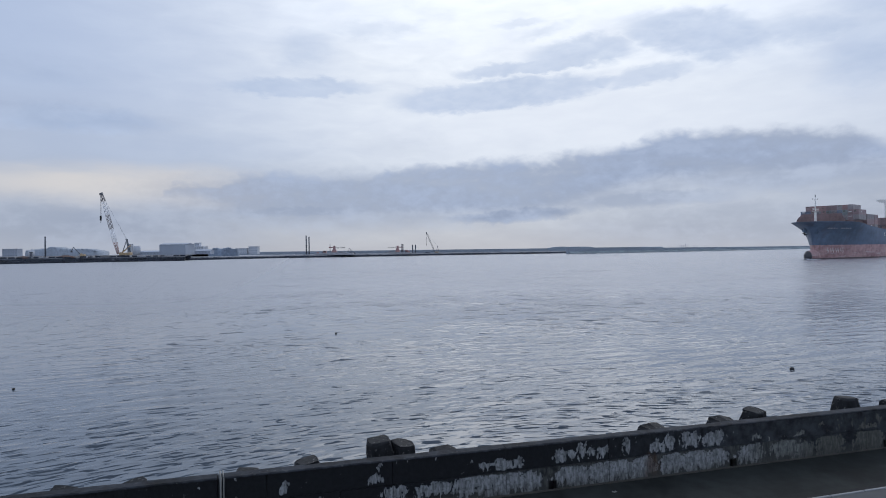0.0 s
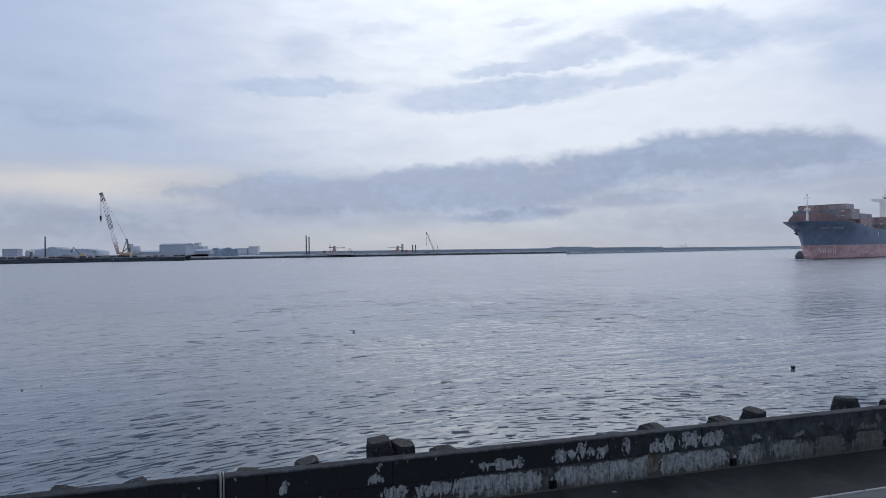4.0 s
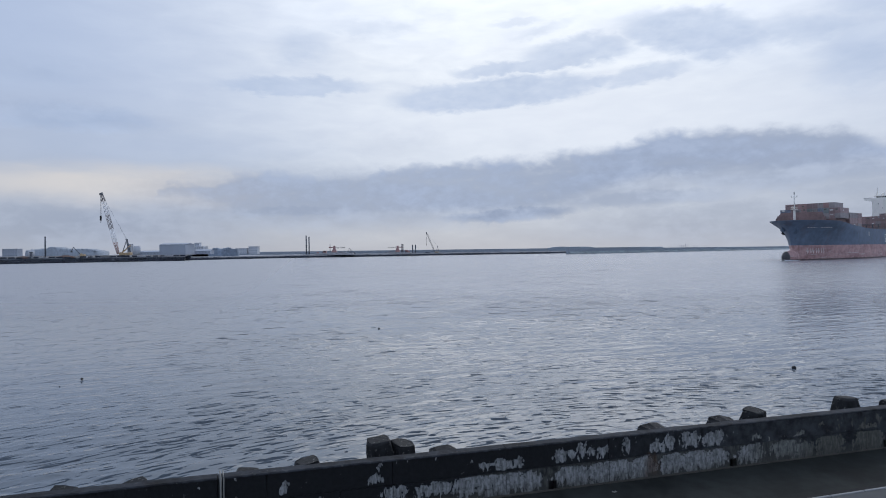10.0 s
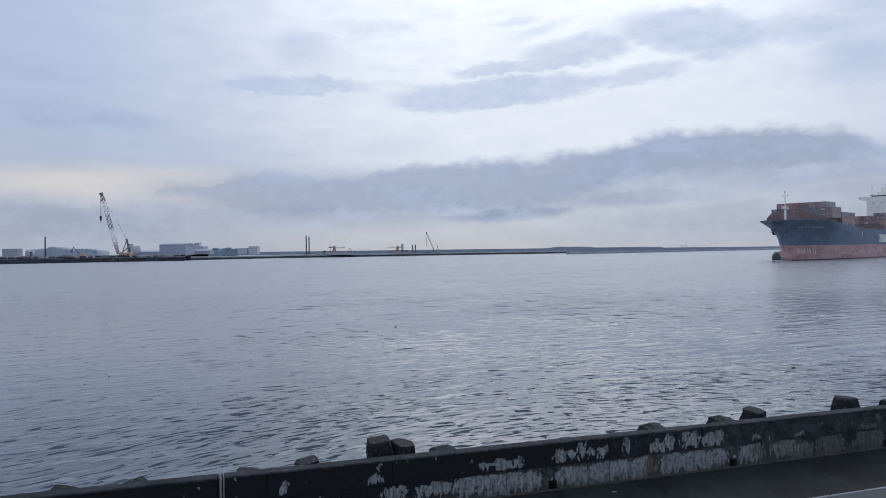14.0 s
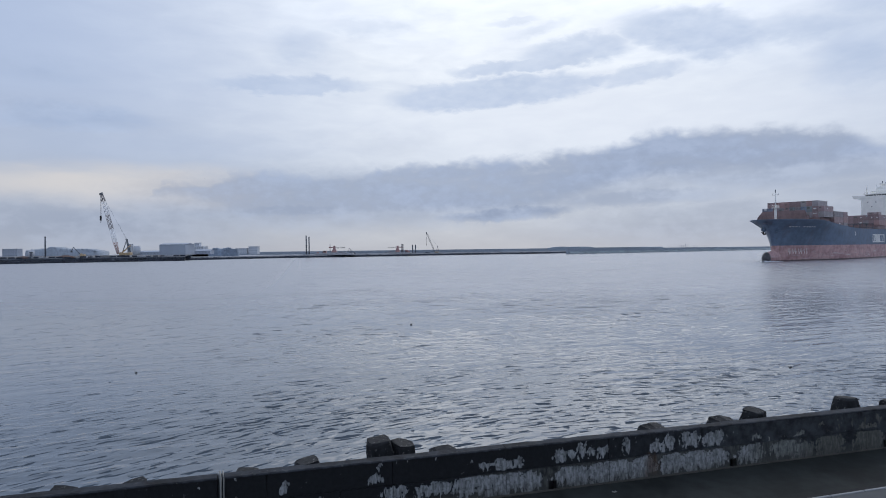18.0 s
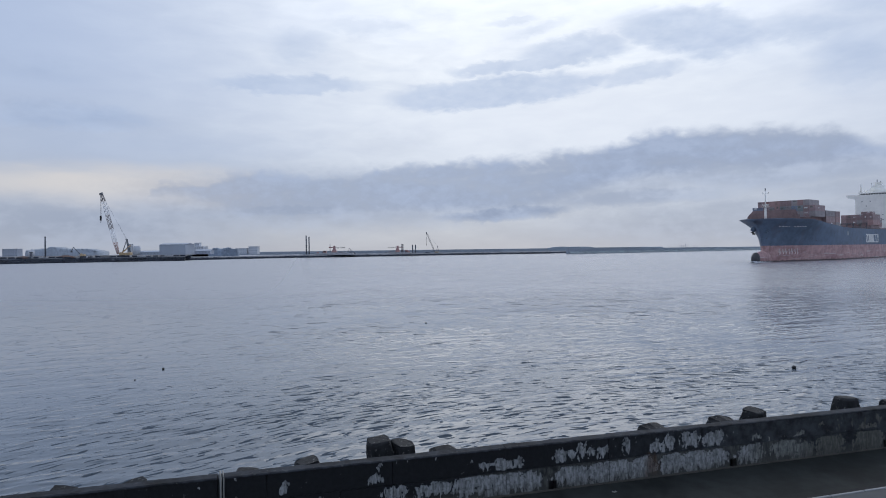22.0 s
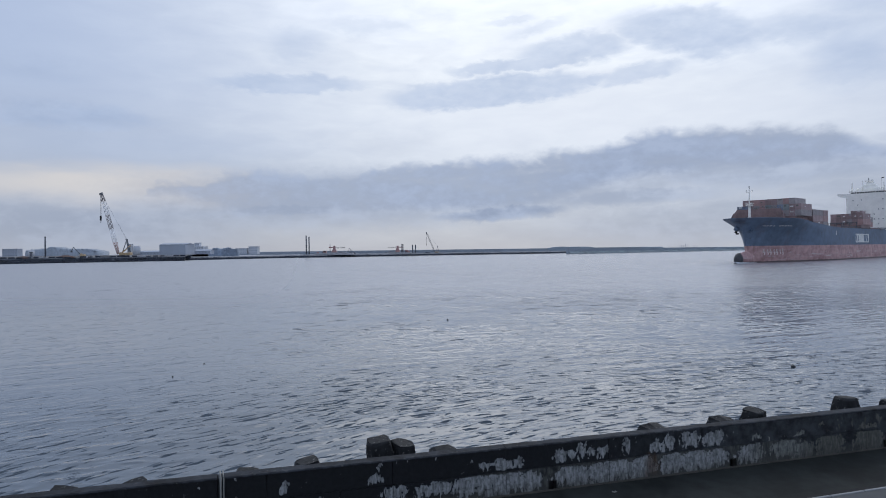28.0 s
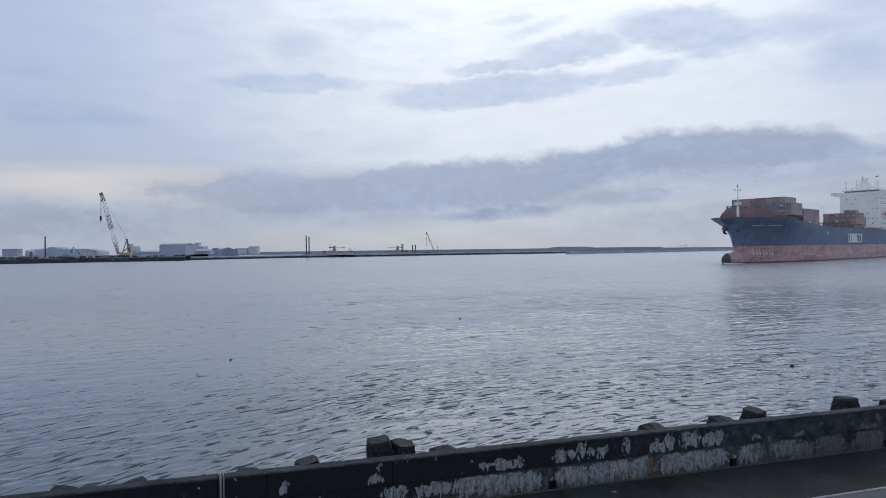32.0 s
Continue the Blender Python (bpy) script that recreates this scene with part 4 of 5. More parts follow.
    part("tug_mark", Shape().box((0, 0, 0), (0.7, 0.04, 2.0)), WHITE_PAINT, ship, at=on_side(-58.5, 12.6, 0.03))
    panel = part("side_panel", Shape().box((0, 0, 0), (20.6, 0.04, 4.3)), WHITE_PAINT, ship, "white rectangle with dark shapes on the hull", at=on_side(-96.5, 10.35, 0.03))
    slant = Matrix(((1, 0, 0.25, 0), (0, 1, 0, 0), (0, 0, 1, 0), (0, 0, 0, 1)))
    for dx, w, h in ((-9.0, 1.2, 3.4), (-6.4, 0.8, 3.0), (4.0, 3.0, 3.4), (7.6, 2.4, 3.4)):
        part("dark_shape", Shape().box((-dx, 0.03, 0), (w, 0.03, h), slant), HULL_BLUE, panel)


def build_cargo(ship):
    long_box, short_box = container_shape(12.19).mesh("container"), container_shape(6.06, 8).mesh("container")
    kinds = []
    for p in BOX_PAINTS:
        a, b = long_box.copy(), short_box.copy()
        a.materials.append(p)
        b.materials.append(p)
        kinds.append((a, b))
    rng, marks = random.Random(11), random.Random(5)

    def bay(x, length, across, base, tiers, paint=lambda t: rng.choice((0, 0, 0, 0, 1, 1, 2)), shift=0.0, tall=0.0):
        """Stacks across the ship from starboard; tiers(i) is the height of stack i."""
        for i in range(across):
            p = shift + (i - (across - 1) / 2) * 2.47
            for t in range(tiers(i)):
                box = part("container", kinds[paint(t)][0 if length > 7 else 1], None, ship, at=pose(x - length / 2, p, base + t * (2.6 + tall)) @ Matrix.Diagonal((1, 1, 1 + tall / 2.55, 1)))
                # pale maker's plates on the ends, and on the outermost side
                if marks.random() < (0.75 if t == 1 else 0.3):
                    w, h = marks.uniform(0.5, 1.5), marks.uniform(0.3, 0.8)
                    part("end_plate", Shape().box((length / 2 + 0.04, marks.uniform(-0.4, 0.4), marks.uniform(1.2, 2.1)), (0.03, w, h)), marks.choice((WHITE_PAINT, PIPE, BOX_PAINTS[3])), box)
                if i == across - 1 and marks.random() < 0.5:
                    part("side_plate", Shape().box((marks.uniform(-0.3, 0.3) * length, 1.24, marks.uniform(1.0, 2.0)), (marks.uniform(0.8, 2.0), 0.03, 0.5)), WHITE_PAINT, box)

    bay(-19, 12.19, 11, 19.9, lambda i: (2, 3, 3, 3, 3, 3, 3, 3, 3, 3, 2)[i], lambda t: rng.choice((3, 2, 0, 0, 0, 1, 4)) if t == 1 else rng.choice((0, 0, 0, 0, 1, 2)))
    bay(-32.5, 12.19, 11, 15.2, lambda i: 4 if 3 <= i <= 8 else 3)
    bay(-45, 6.06, 11, 15.2, lambda i: 3)
    bay(-98, 12.19, 6, 17.3, lambda i: 2, shift=7.2, tall=0.28)
    bay(-98, 6.06, 2, 23.1, lambda i: 1, shift=11.6, tall=-1.25)
    bay(-110.8, 6.06, 6, 16.2, lambda i: 2, shift=6.4)
    for x0, x1, z in ((-18, -32, 19.8), (-32.2, -52, 15.1), (-54, -74, 15.7), (-76, -96, 15.7), (-97, -110.4, 17.2), (-110.6, -118, 16.1), (-120, -140, 16.0)):
        h = 3.0 if z > 19 else 1.8
        part("hatch_cover", Shape().box(((x0 + x1) / 2, 0, z - h / 2), (abs(x1 - x0), 24 if z < 17 or z > 19 else 28.2, h)), SHIP_DECK, ship)
    for x, base in ((-19.0, 19.9), (-32.5, 15.2)):
        for i in range(10):
            p = (i - 4.5) * 2.47
            part("lashing_rod", Shape().tube((x + 0.12, p - 1.0, base), (x + 0.12, p + 1.0, base + 2.6), 0.022, n=4).tube((x + 0.12, p + 1.0, base), (x + 0.12, p - 1.0, base + 2.6), 0.022, n=4), POLE_GREY, ship)
    # lashing bridges
    for x, z0, z1 in ((-51.9, 14.5, 19.5), (-75, 14.0, 17.5), (-97, 14.0, 18.5), (-118.6, 14.0, 18.8)):
        s = Shape()
        for p in np.linspace(-12, 12, 9):
            s.box((x, p, (z0 + z1) / 2), (0.35, 0.25, z1 - z0))
        s.box((x, 0, z1), (0.8, 24.6, 0.2)).box((x, 0, z1 - 2.2), (0.5, 24.6, 0.15))
        part("lashing_bridge", s, STEEL, ship)


def build_superstructure(ship):
    # wave breaker across the foredeck
    s = Shape()
    s.loft([[(x, -13.7, 17.2), (x, -13.0, 20.5), (x, -10.5, 23.3), (x, 8.0, 23.1), (x, 9.0, 20.2), (x, 9.4, 17.0)] for x in (-12.0, -12.3)], smooth=False)
    breaker = part("wave_breaker", s, SHIP_DECK, ship, "dull red steel wave breaker")
    for p in np.linspace(-12.2, 8.2, 11):
        part("rib", Shape().box((-11.93, p, 19.6), (0.14, 0.16, 4.4)), SHIP_DECK, breaker)
    for z in (18.6, 20.4):
        part("stringer", Shape().box((-11.92, -2.0, z), (0.12, 21.5, 0.14)), SHIP_DECK, breaker)
    part("breaker_rail", rail_shape([(-12.2, -10.4, 23.2), (-12.2, 7.8, 23.1)], 1.0, 1.8), STEEL, breaker)
    for p in np.linspace(-9, 9, 7):
        part("stay", Shape().box((-13.2, p, 18.8), (1.6, 0.15, 4.0)), SHIP_DECK, breaker)
    # forecastle gear
    for p in (-4, 4):
        w = part("windlass", Shape().tube((-4, p - 1.2, 18.0), (-4, p + 1.2, 18.0), 0.8, n=10).box((-4, p, 17.3), (2.2, 2.8, 0.8)), STEEL, ship)
    for x, p in ((3, -5), (3, 5), (-8, -9), (-8, 9)):
        part("bollard", Shape().tube((x, p, 16.9), (x, p, 18.0), 0.3).tube((x - 1, p, 16.9), (x - 1, p, 18.0), 0.3), BLACK, ship)
    for p, x in ((-3.0, 9.6), (3.0, 9.6), (-6.5, 5.5), (6.5, 5.5)):
        part("fairlead", Shape().box((x, p, 18.55), (0.9, 0.7, 0.5), bevel=0.12), BLACK, ship)
    # foremast
    mast = part("foremast", Shape().tube((0, 0, 16.9), (0, 0, 24), 0.62, 0.5).tube((0, 0, 24), (0, 0, 31.2), 0.28, 0.2), SHIP_WHITE, ship, "white steel foremast")
    part("platform", Shape().tube((0, 0, 24), (0, 0, 24.25), 1.5, n=10), SHIP_WHITE, mast)
    part("platform_rail", rail_shape([(1.3, -1.1, 24.25), (1.3, 1.1, 24.25), (-1.3, 1.1, 24.25), (-1.3, -1.1, 24.25), (1.3, -1.1, 24.25)], 1.0, 1.2), SHIP_WHITE, mast)
    part("yard", Shape().tube((0, -1.3, 30.0), (0, 1.3, 30.0), 0.1).box((0, -1.2, 30.4), (0.3, 0.3, 0.6)).box((0, 1.2, 30.4), (0.3, 0.3, 0.6)), SHIP_WHITE, mast)
    part("mast_light", Shape().tube((0, 0, 31.2), (0, 0, 32.4), 0.2), STEEL, mast)
    # deckhouse: stacked decks
    C = 2.0
    house = part("deckhouse", Shape().box((-156, C, 24.5), (14, 20, 21), bevel=0.4), SHIP_WHITE, ship, "white painted deckhouse")
    for z in np.arange(17.2, 34, 2.8):
        part("deck_edge", Shape().box((-156, C, z), (14.12, 20.12, 0.08)), SHIP_WHITE, house)
    rng = random.Random(8)
    for r, z in enumerate(np.arange(18.8, 33.5, 2.8)):
        for i in range(9):
            if rng.random() < (0.6 if r == 5 else 0.28):
                part("window", Shape().box((-148.98, C - 8.4 + i * 2.1, z), (0.08, 0.5, 0.5)), SHIP_GLASS, house)
        for i in range(5):
            part("window", Shape().box((-151.0 - i * 2.4, C + 10.02, z), (0.55, 0.08, 0.62)), SHIP_GLASS, house)
    # wings on brackets, wheelhouse and roof
    for sy in (-1, 1):
        s = Shape()
        s.loft([[(x, C + sy * 9.8, 34.2), (x, C + sy * 14.3, 35.5), (x, C + sy * 14.5, 37.1), (x, C + sy * 9.8, 36.9)] for x in (-149.0, -152.6)], smooth=False)
        part("bridge_wing", s, SHIP_WHITE, house, "white open bridge wing")
    bridge = part("bridge", Shape().box((-155, C, 35.7), (12.1, 20.2, 2.0)), SHIP_WHITE, ship, "white wheelhouse")
    part("glazing", Shape().box((-155.2, C + 0.6, 37.05), (11.0, 16.6, 0.95)), SHIP_GLASS, bridge, "dark wheelhouse windows")
    for i in range(13):
        part("mullion", Shape().box((-149.68, C - 7.4 + i * 1.35, 37.05), (0.14, 0.2, 0.95)), SHIP_WHITE, bridge)
    part("roof", Shape().box((-155, C + 0.6, 37.75), (12.4, 18.2, 0.6), bevel=0.1), SHIP_WHITE, bridge)
    part("roof_rail", rail_shape([(-149.2, C - 8.2, 38.0), (-149.2, C + 9.4, 38.0), (-160.5, C + 9.4, 38.0)], 1.1, 1.5), SHIP_WHITE, bridge)
    radar = part("radar_mast", Shape().loft([[(x0, y0, z0) for x0, y0 in ((-158 + a, C - b), (-158 + a, C + b), (-158 - a, C + b), (-158 - a, C - b))] for a, b, z0 in ((2.6, 4.6, 38), (2.4, 4.2, 40.2), (2.0, 3.2, 40.8), (1.7, 2.7, 42.2), (1.2, 1.8, 42.6), (1.1, 1.5, 43.8))], smooth=False), SHIP_WHITE, ship, "white radar mast tower")
    part("radar_scanner", Shape().box((-156.6, C, 44.2), (0.35, 4.6, 0.45)).tube((-156.8, C, 43.6), (-156.8, C, 44.2), 0.3), SHIP_WHITE, radar)
    part("top_pole", Shape().tube((-158, C - 0.8, 43.5), (-158, C - 0.8, 46.1), 0.22, n=5).tube((-158, C + 0.9, 43.5), (-158, C + 0.9, 45.2), 0.18, n=5), STEEL, radar)
    part("radome", Shape().ball((-156, C - 5.6, 39.4), 0.9), SHIP_WHITE, radar)
    part("radome", Shape().ball((-156, C + 6.0, 39.3), 0.8), SHIP_WHITE, radar)
    part("flag", Shape().loft([[(-158, C + 5.6 + u, 45.2 + 0.25 * math.sin(u * 2.2)), (-158.03, C + 5.6 + u, 45.75 + 0.25 * math.sin(u * 2.2))] for u in np.linspace(0, 1.3, 7)], closed=False), BLACK, radar, "small dark signal flag")
    part("flag_halyard", Shape().tube((-158, C + 5.6, 38.2), (-158, C + 5.6, 45.9), 0.04, n=4), STEEL, radar)
    for p, z in ((-7.6, 43.6), (-2.2, 43.9), (8.2, 42.6)):
        part("aerial", Shape().tube((-152, C + p, 38.0), (-152, C + p, z), 0.5, 0.28, n=6), SHIP_WHITE, bridge)
    funnel = part("funnel", Shape().box((-176, C - 2, 26), (9, 9, 24), bevel=0.8), HULL_BLUE, ship, "navy-blue funnel casing")
    part("deck_rail", rail_shape([(-66, BEAM - 0.15, 15.1), (-97, BEAM - 0.15, 15.1)], 1.1, 2.0), STEEL, ship)
    part("deck_rail", rail_shape([(-118, BEAM - 0.15, 15.1), (-149, BEAM - 0.15, 15.1)], 1.1, 2.0), STEEL, ship)
    part("gangway", Shape().box((-131, BEAM + 0.3, 15.4), (11, 0.7, 0.5), Matrix.Rotation(radians(4), 4, "Y")), STEEL, ship, "stowed dark accommodation ladder")
    boat = part("lifeboat", Shape().ball((-154, C + 12.0, 24), 1.5, 10, (2.4, 0.9, 0.95)), MACHINE_RED, ship, "orange-red enclosed lifeboat")
    part("davit", Shape().tube((-151.5, C + 10, 25.8), (-151.5, C + 12.2, 26.4), 0.2).tube((-156.5, C + 10, 25.8), (-156.5, C + 12.2, 26.4), 0.2), SHIP_WHITE, boat)


SHIP_GLASS = plain("grey_ship_glass", (0.13, 0.145, 0.155), 0.2, bump=0)
FOAM = plain("sea_foam", (0.62, 0.65, 0.68), 0.8, grain=1.5, spread=0.3, bump=0.05)
NOSE_DARK = plain("dark_bulb_nose", (0.05, 0.05, 0.055), 0.5, grain=0.8, spread=0.4, bump=0.02)
MARK_FADED = plain("faded_white_marking", (0.64, 0.55, 0.53), 0.7, grain=1.5, spread=0.35, bump=0)
ship = thing("container_ship", pose(187.4, 318.0, 0, 0, 0, SHIP_HEAD), "navy-blue container ship with red bottom paint under way", "ship")
build_hull(ship)
build_cargo(ship)
build_superstructure(ship)


# ---- far shore ----
def rock_heap(line, n, depth, size, seed, z0=0.2, z1=3.0):
    """Many angular rocks along a line, in one mesh."""
    rng = random.Random(seed)
    s = Shape()
    seg = [(Vector((*a, 0)), Vector((*b, 0))) for a, b in zip(line, line[1:])]
    total = sum((b - a).length for a, b in seg)
    for a, b in seg:
        side = Vector((-(b - a).y, (b - a).x, 0)).normalized()
        for _ in range(int(n * (b - a).length / total)):
            t = rng.random()
            p = a.lerp(b, rng.random()) + side * (t * depth) + Vector((0, 0, z0 + (z1 - z0) * min(1, t * 1.4) + rng.uniform(-0.4, 0.3)))
            r = size * rng.uniform(0.5, 1.4)
            m = Euler([rng.uniform(0, 3) for _ in range(3)]).to_matrix().to_4x4()
            s.box(p, (r * rng.uniform(0.8, 1.6), r, r * rng.uniform(0.6, 1.0)), m)
    return s


def lattice(s, a, b, w0, w1, bays, r):
    """Four chords with diagonal lacing between a and b."""
    a, b = Vector(a), Vector(b)
    q = (b - a).to_track_quat("Z", "Y")

    def corner(t, i):
        w = w0 + (w1 - w0) * t
        return a.lerp(b, t) + q @ Vector(((1 if i in (0, 3) else -1) * w / 2, (1 if i < 2 else -1) * w / 2, 0))

    for i in range(4):
        s.tube(corner(0, i), corner(1, i), r, n=4)
        for j in range(bays):
            u, v = (i, (i + 1) % 4) if j % 2 else ((i + 1) % 4, i)
            s.tube(corner(j / bays, u), corner((j + 1) / bays, v), r * 0.6, n=4)
    return s


def build_crane(name, at, label, foot, tip, width, colours, gantry, hook_drop):
    """Crawler crane: tracks, slewing body, counterweight, cab, gantry, lattice boom in sections, ropes and hook."""
    crane = thing(name, at, label, "crane")
    foot, tip = Vector(foot), Vector(tip)
    k = (tip - foot).length / 58.0
    for y in (-2.6 * k, 2.6 * k):
        t = part("track", Shape().box((0, y, 0.75 * k), (9 * k, 1.1 * k, 1.5 * k), bevel=0.4 * k), BLACK, crane)
        part("track_wheels", Shape().tube((-3.9 * k, y - 0.6 * k, 0.8 * k), (-3.9 * k, y + 0.6 * k, 0.8 * k), 0.7 * k).tube((3.9 * k, y - 0.6 * k, 0.8 * k), (3.9 * k, y + 0.6 * k, 0.8 * k), 0.7 * k), STEEL, t)
    part("body", Shape().box((1.2 * k, 0, 2.7 * k), (9 * k, 3.6 * k, 2.4 * k), bevel=0.2 * k), CRANE_YELLOW, crane)
    part("turntable", Shape().tube((0, 0, 1.0 * k), (0, 0, 1.7 * k), 2.0 * k, n=16), STEEL, crane)
    part("counterweight", Shape().box((6.4 * k, 0, 2.8 * k), (2.2 * k, 5.0 * k, 2.6 * k), bevel=0.3 * k), CRANE_YELLOW, crane)
    cab = part("cab", Shape().box((-3.4 * k, 2.4 * k, 3.0 * k), (2.4 * k, 1.4 * k, 2.4 * k), bevel=0.2 * k), CRANE_YELLOW, crane)
    part("cab_window", Shape().box((-4.62 * k, 2.4 * k, 3.4 * k), (0.06, 1.1 * k, 1.2 * k)), DARK_GLASS, cab)
    cuts = (0.0, 0.2, 0.42, 0.66, 0.88, 1.0)
    for i, (a, b) in enumerate(zip(cuts, cuts[1:])):
        w0 = width * (0.5 if i == 0 else 1.0)
        w1 = width * (0.55 if i == 4 else 1.0)
        part("boom_section", lattice(Shape(), foot.lerp(tip, a), foot.lerp(tip, b), w0, w1, 5, (0.07 if colours[i] is CRANE_PALE else 0.10) * width), colours[i], crane)
    part("boom_head", Shape().box(tip + Vector((-0.5 * k, 0, 0.4 * k)), (3.2 * k, 1.4 * k, 1.9 * k), Matrix.Rotation(radians(-25), 4, "Y")), STEEL, crane)
    g = Vector(gantry)
    part("gantry", Shape().tube((6.0 * k, 1.2 * k, 3.8 * k), g + Vector((0, 0.8, 0)), 0.45 * k, n=5).tube((6.0 * k, -1.2 * k, 3.8 * k), g - Vector((0, 0.8, 0)), 0.45 * k, n=5).tube((-1.0 * k, 0, 3.8 * k), g, 0.35 * k, n=5).box(g, (1.2 * k, 2.2 * k, 1.4 * k)), STEEL, crane)
    part("back_strut", Shape().tube((-1.6 * k, 0.9, 3.6 * k), (6.6 * k, 0.9, 10.5 * k), 0.3 * k, n=5).tube((-1.6 * k, -0.9, 3.6 * k), (6.6 * k, -0.9, 10.5 * k), 0.3 * k, n=5), CRANE_YELLOW, crane)
    part("pendant", Shape().tube(g + Vector((0, 0.7, 0)), tip, 0.05, n=4).tube(g - Vector((0, 0.7, 0)), tip, 0.05, n=4), POLE_GREY, crane)
    h = tip + Vector((-1.2 * k, 0, 0))
    part("hoist_rope", Shape().tube(h, h - Vector((0, 0, hook_drop)), 0.12, n=4).tube(h + Vector((0.5, 0, 0)), h - Vector((-0.5, 0, hook_drop)), 0.10, n=4), STEEL, crane)
    hook = part("hook_block", Shape().box(h - Vector((0, 0, hook_drop + 2.2 * k)), (1.3 * k, 1.0 * k, 4.4 * k)), BLACK, crane)
    part("hook", Shape().tube(h - Vector((0, 0, hook_drop + 4.2 * k)), h - Vector((0, 0, hook_drop + 6.5 * k)), 0.2 * k, n=5), BLACK, hook)
    return crane


def building(name, x0, x1, y, depth, z0, z1, mat, label, rows=0, cols=0, roof="flat", category="building"):
    """Far building: walls, roof, window openings as dark set-in panes."""
    b = thing(name, pose((x0 + x1) / 2, y + depth / 2, z0), label, category)
    w, h = x1 - x0, z1 - z0
    part("wall", Shape().box((0, 0, h / 2), (w, depth, h)), mat, b)
    if roof == "flat":
        part("roof", Shape().box((0, 0, h + 0.25), (w + 0.8, depth + 0.8, 0.5)), WALL_PALE, b)
    else:
        part("roof", Shape().loft([[(x, -depth / 2 - 0.6, h), (x, 0, h + 2.0), (x, depth / 2 + 0.6, h)] for x in (-w / 2 - 0.5, w / 2 + 0.5)], smooth=False), WALL_GREY, b)
    for r in range(rows):
        for c in range(cols):
            part("window", Shape().box((-w / 2 + w * (c + 0.5) / cols, -depth / 2 + 0.03, h * (r + 0.5) / rows), (w / cols * 0.55, 0.1, h / rows * 0.42)), FAR_GLASS, b)
    return b


def tank(x, y, r, z0, z1, label):
    t = thing("storage_tank", pose(x, y, z0), label, "tank", "tanks on the far shore")
    h = z1 - z0
    part("shell", Shape().tube((0, 0, 0), (0, 0, h - r * 0.25), r, n=20), WALL_PALE, t)
    part("domed_roof", Shape().loft([[(q * math.cos(a), q * math.sin(a), h - r * 0.25 + u) for a in (2 * math.pi * i / 20 for i in range(20))] for q, u in ((r, 0), (r * 0.8, r * 0.14), (r * 0.45, r * 0.22), (r * 0.05, r * 0.25))]), WALL_PALE, t)


def woods(name, x0, x1, y, depth, z0, heights, seed, n, label, mat):
    """Far trees as many ragged clumps in one mesh."""
    rng = random.Random(seed)
    s = Shape()
    steps = max(12, int((x1 - x0) / 1.6))
    rings = []
    for i in range(steps + 1):
        top = float(np.interp(i / steps, np.linspace(0, 1, len(heights)), heights)) - rng.uniform(0.4, 2.2)
        x = x0 + (x1 - x0) * i / steps
        rings.append([(x, y - 1, 0.5), (x, y + rng.uniform(-0.5, 1), z0 + (top - z0) * 0.6), (x, y + 2, top), (x, y + depth, top - 1), (x, y + depth + 1, 0.5)])
    ends = [[Vector(p) * 0.0 + Vector((r[0][0] + d, y + depth / 2, 0.5)) for p in r] for r, d in ((rings[0], -2.0), (rings[-1], 2.0))]
    s.loft([ends[0]] + rings + [ends[1]], closed=False)
    for _ in range(n):
        u = rng.random()
        top = float(np.interp(u, np.linspace(0, 1, len(heights)), heights))
        z = z0 + (top - z0) * rng.uniform(0.55, 1.0)
        r = rng.uniform(0.8, 2.3)
        c = Vector((x0 + (x1 - x0) * u, y + rng.uniform(1.5, 4.0), z - 1.3))
        clump = []
        for w, h in ((0.75, -0.6), (1.0, 0.0), (0.7, 0.5), (0.15, 0.85)):
            clump.append([c + Vector((w * math.cos(a), w * math.sin(a), h + rng.uniform(-0.12, 0.12))) * r * rng.uniform(0.75, 1.25) for a in (1.047 * i for i in range(6))])
        s.loft(clump)
    return solid(name, s, mat, label, "trees", kind="stuff")


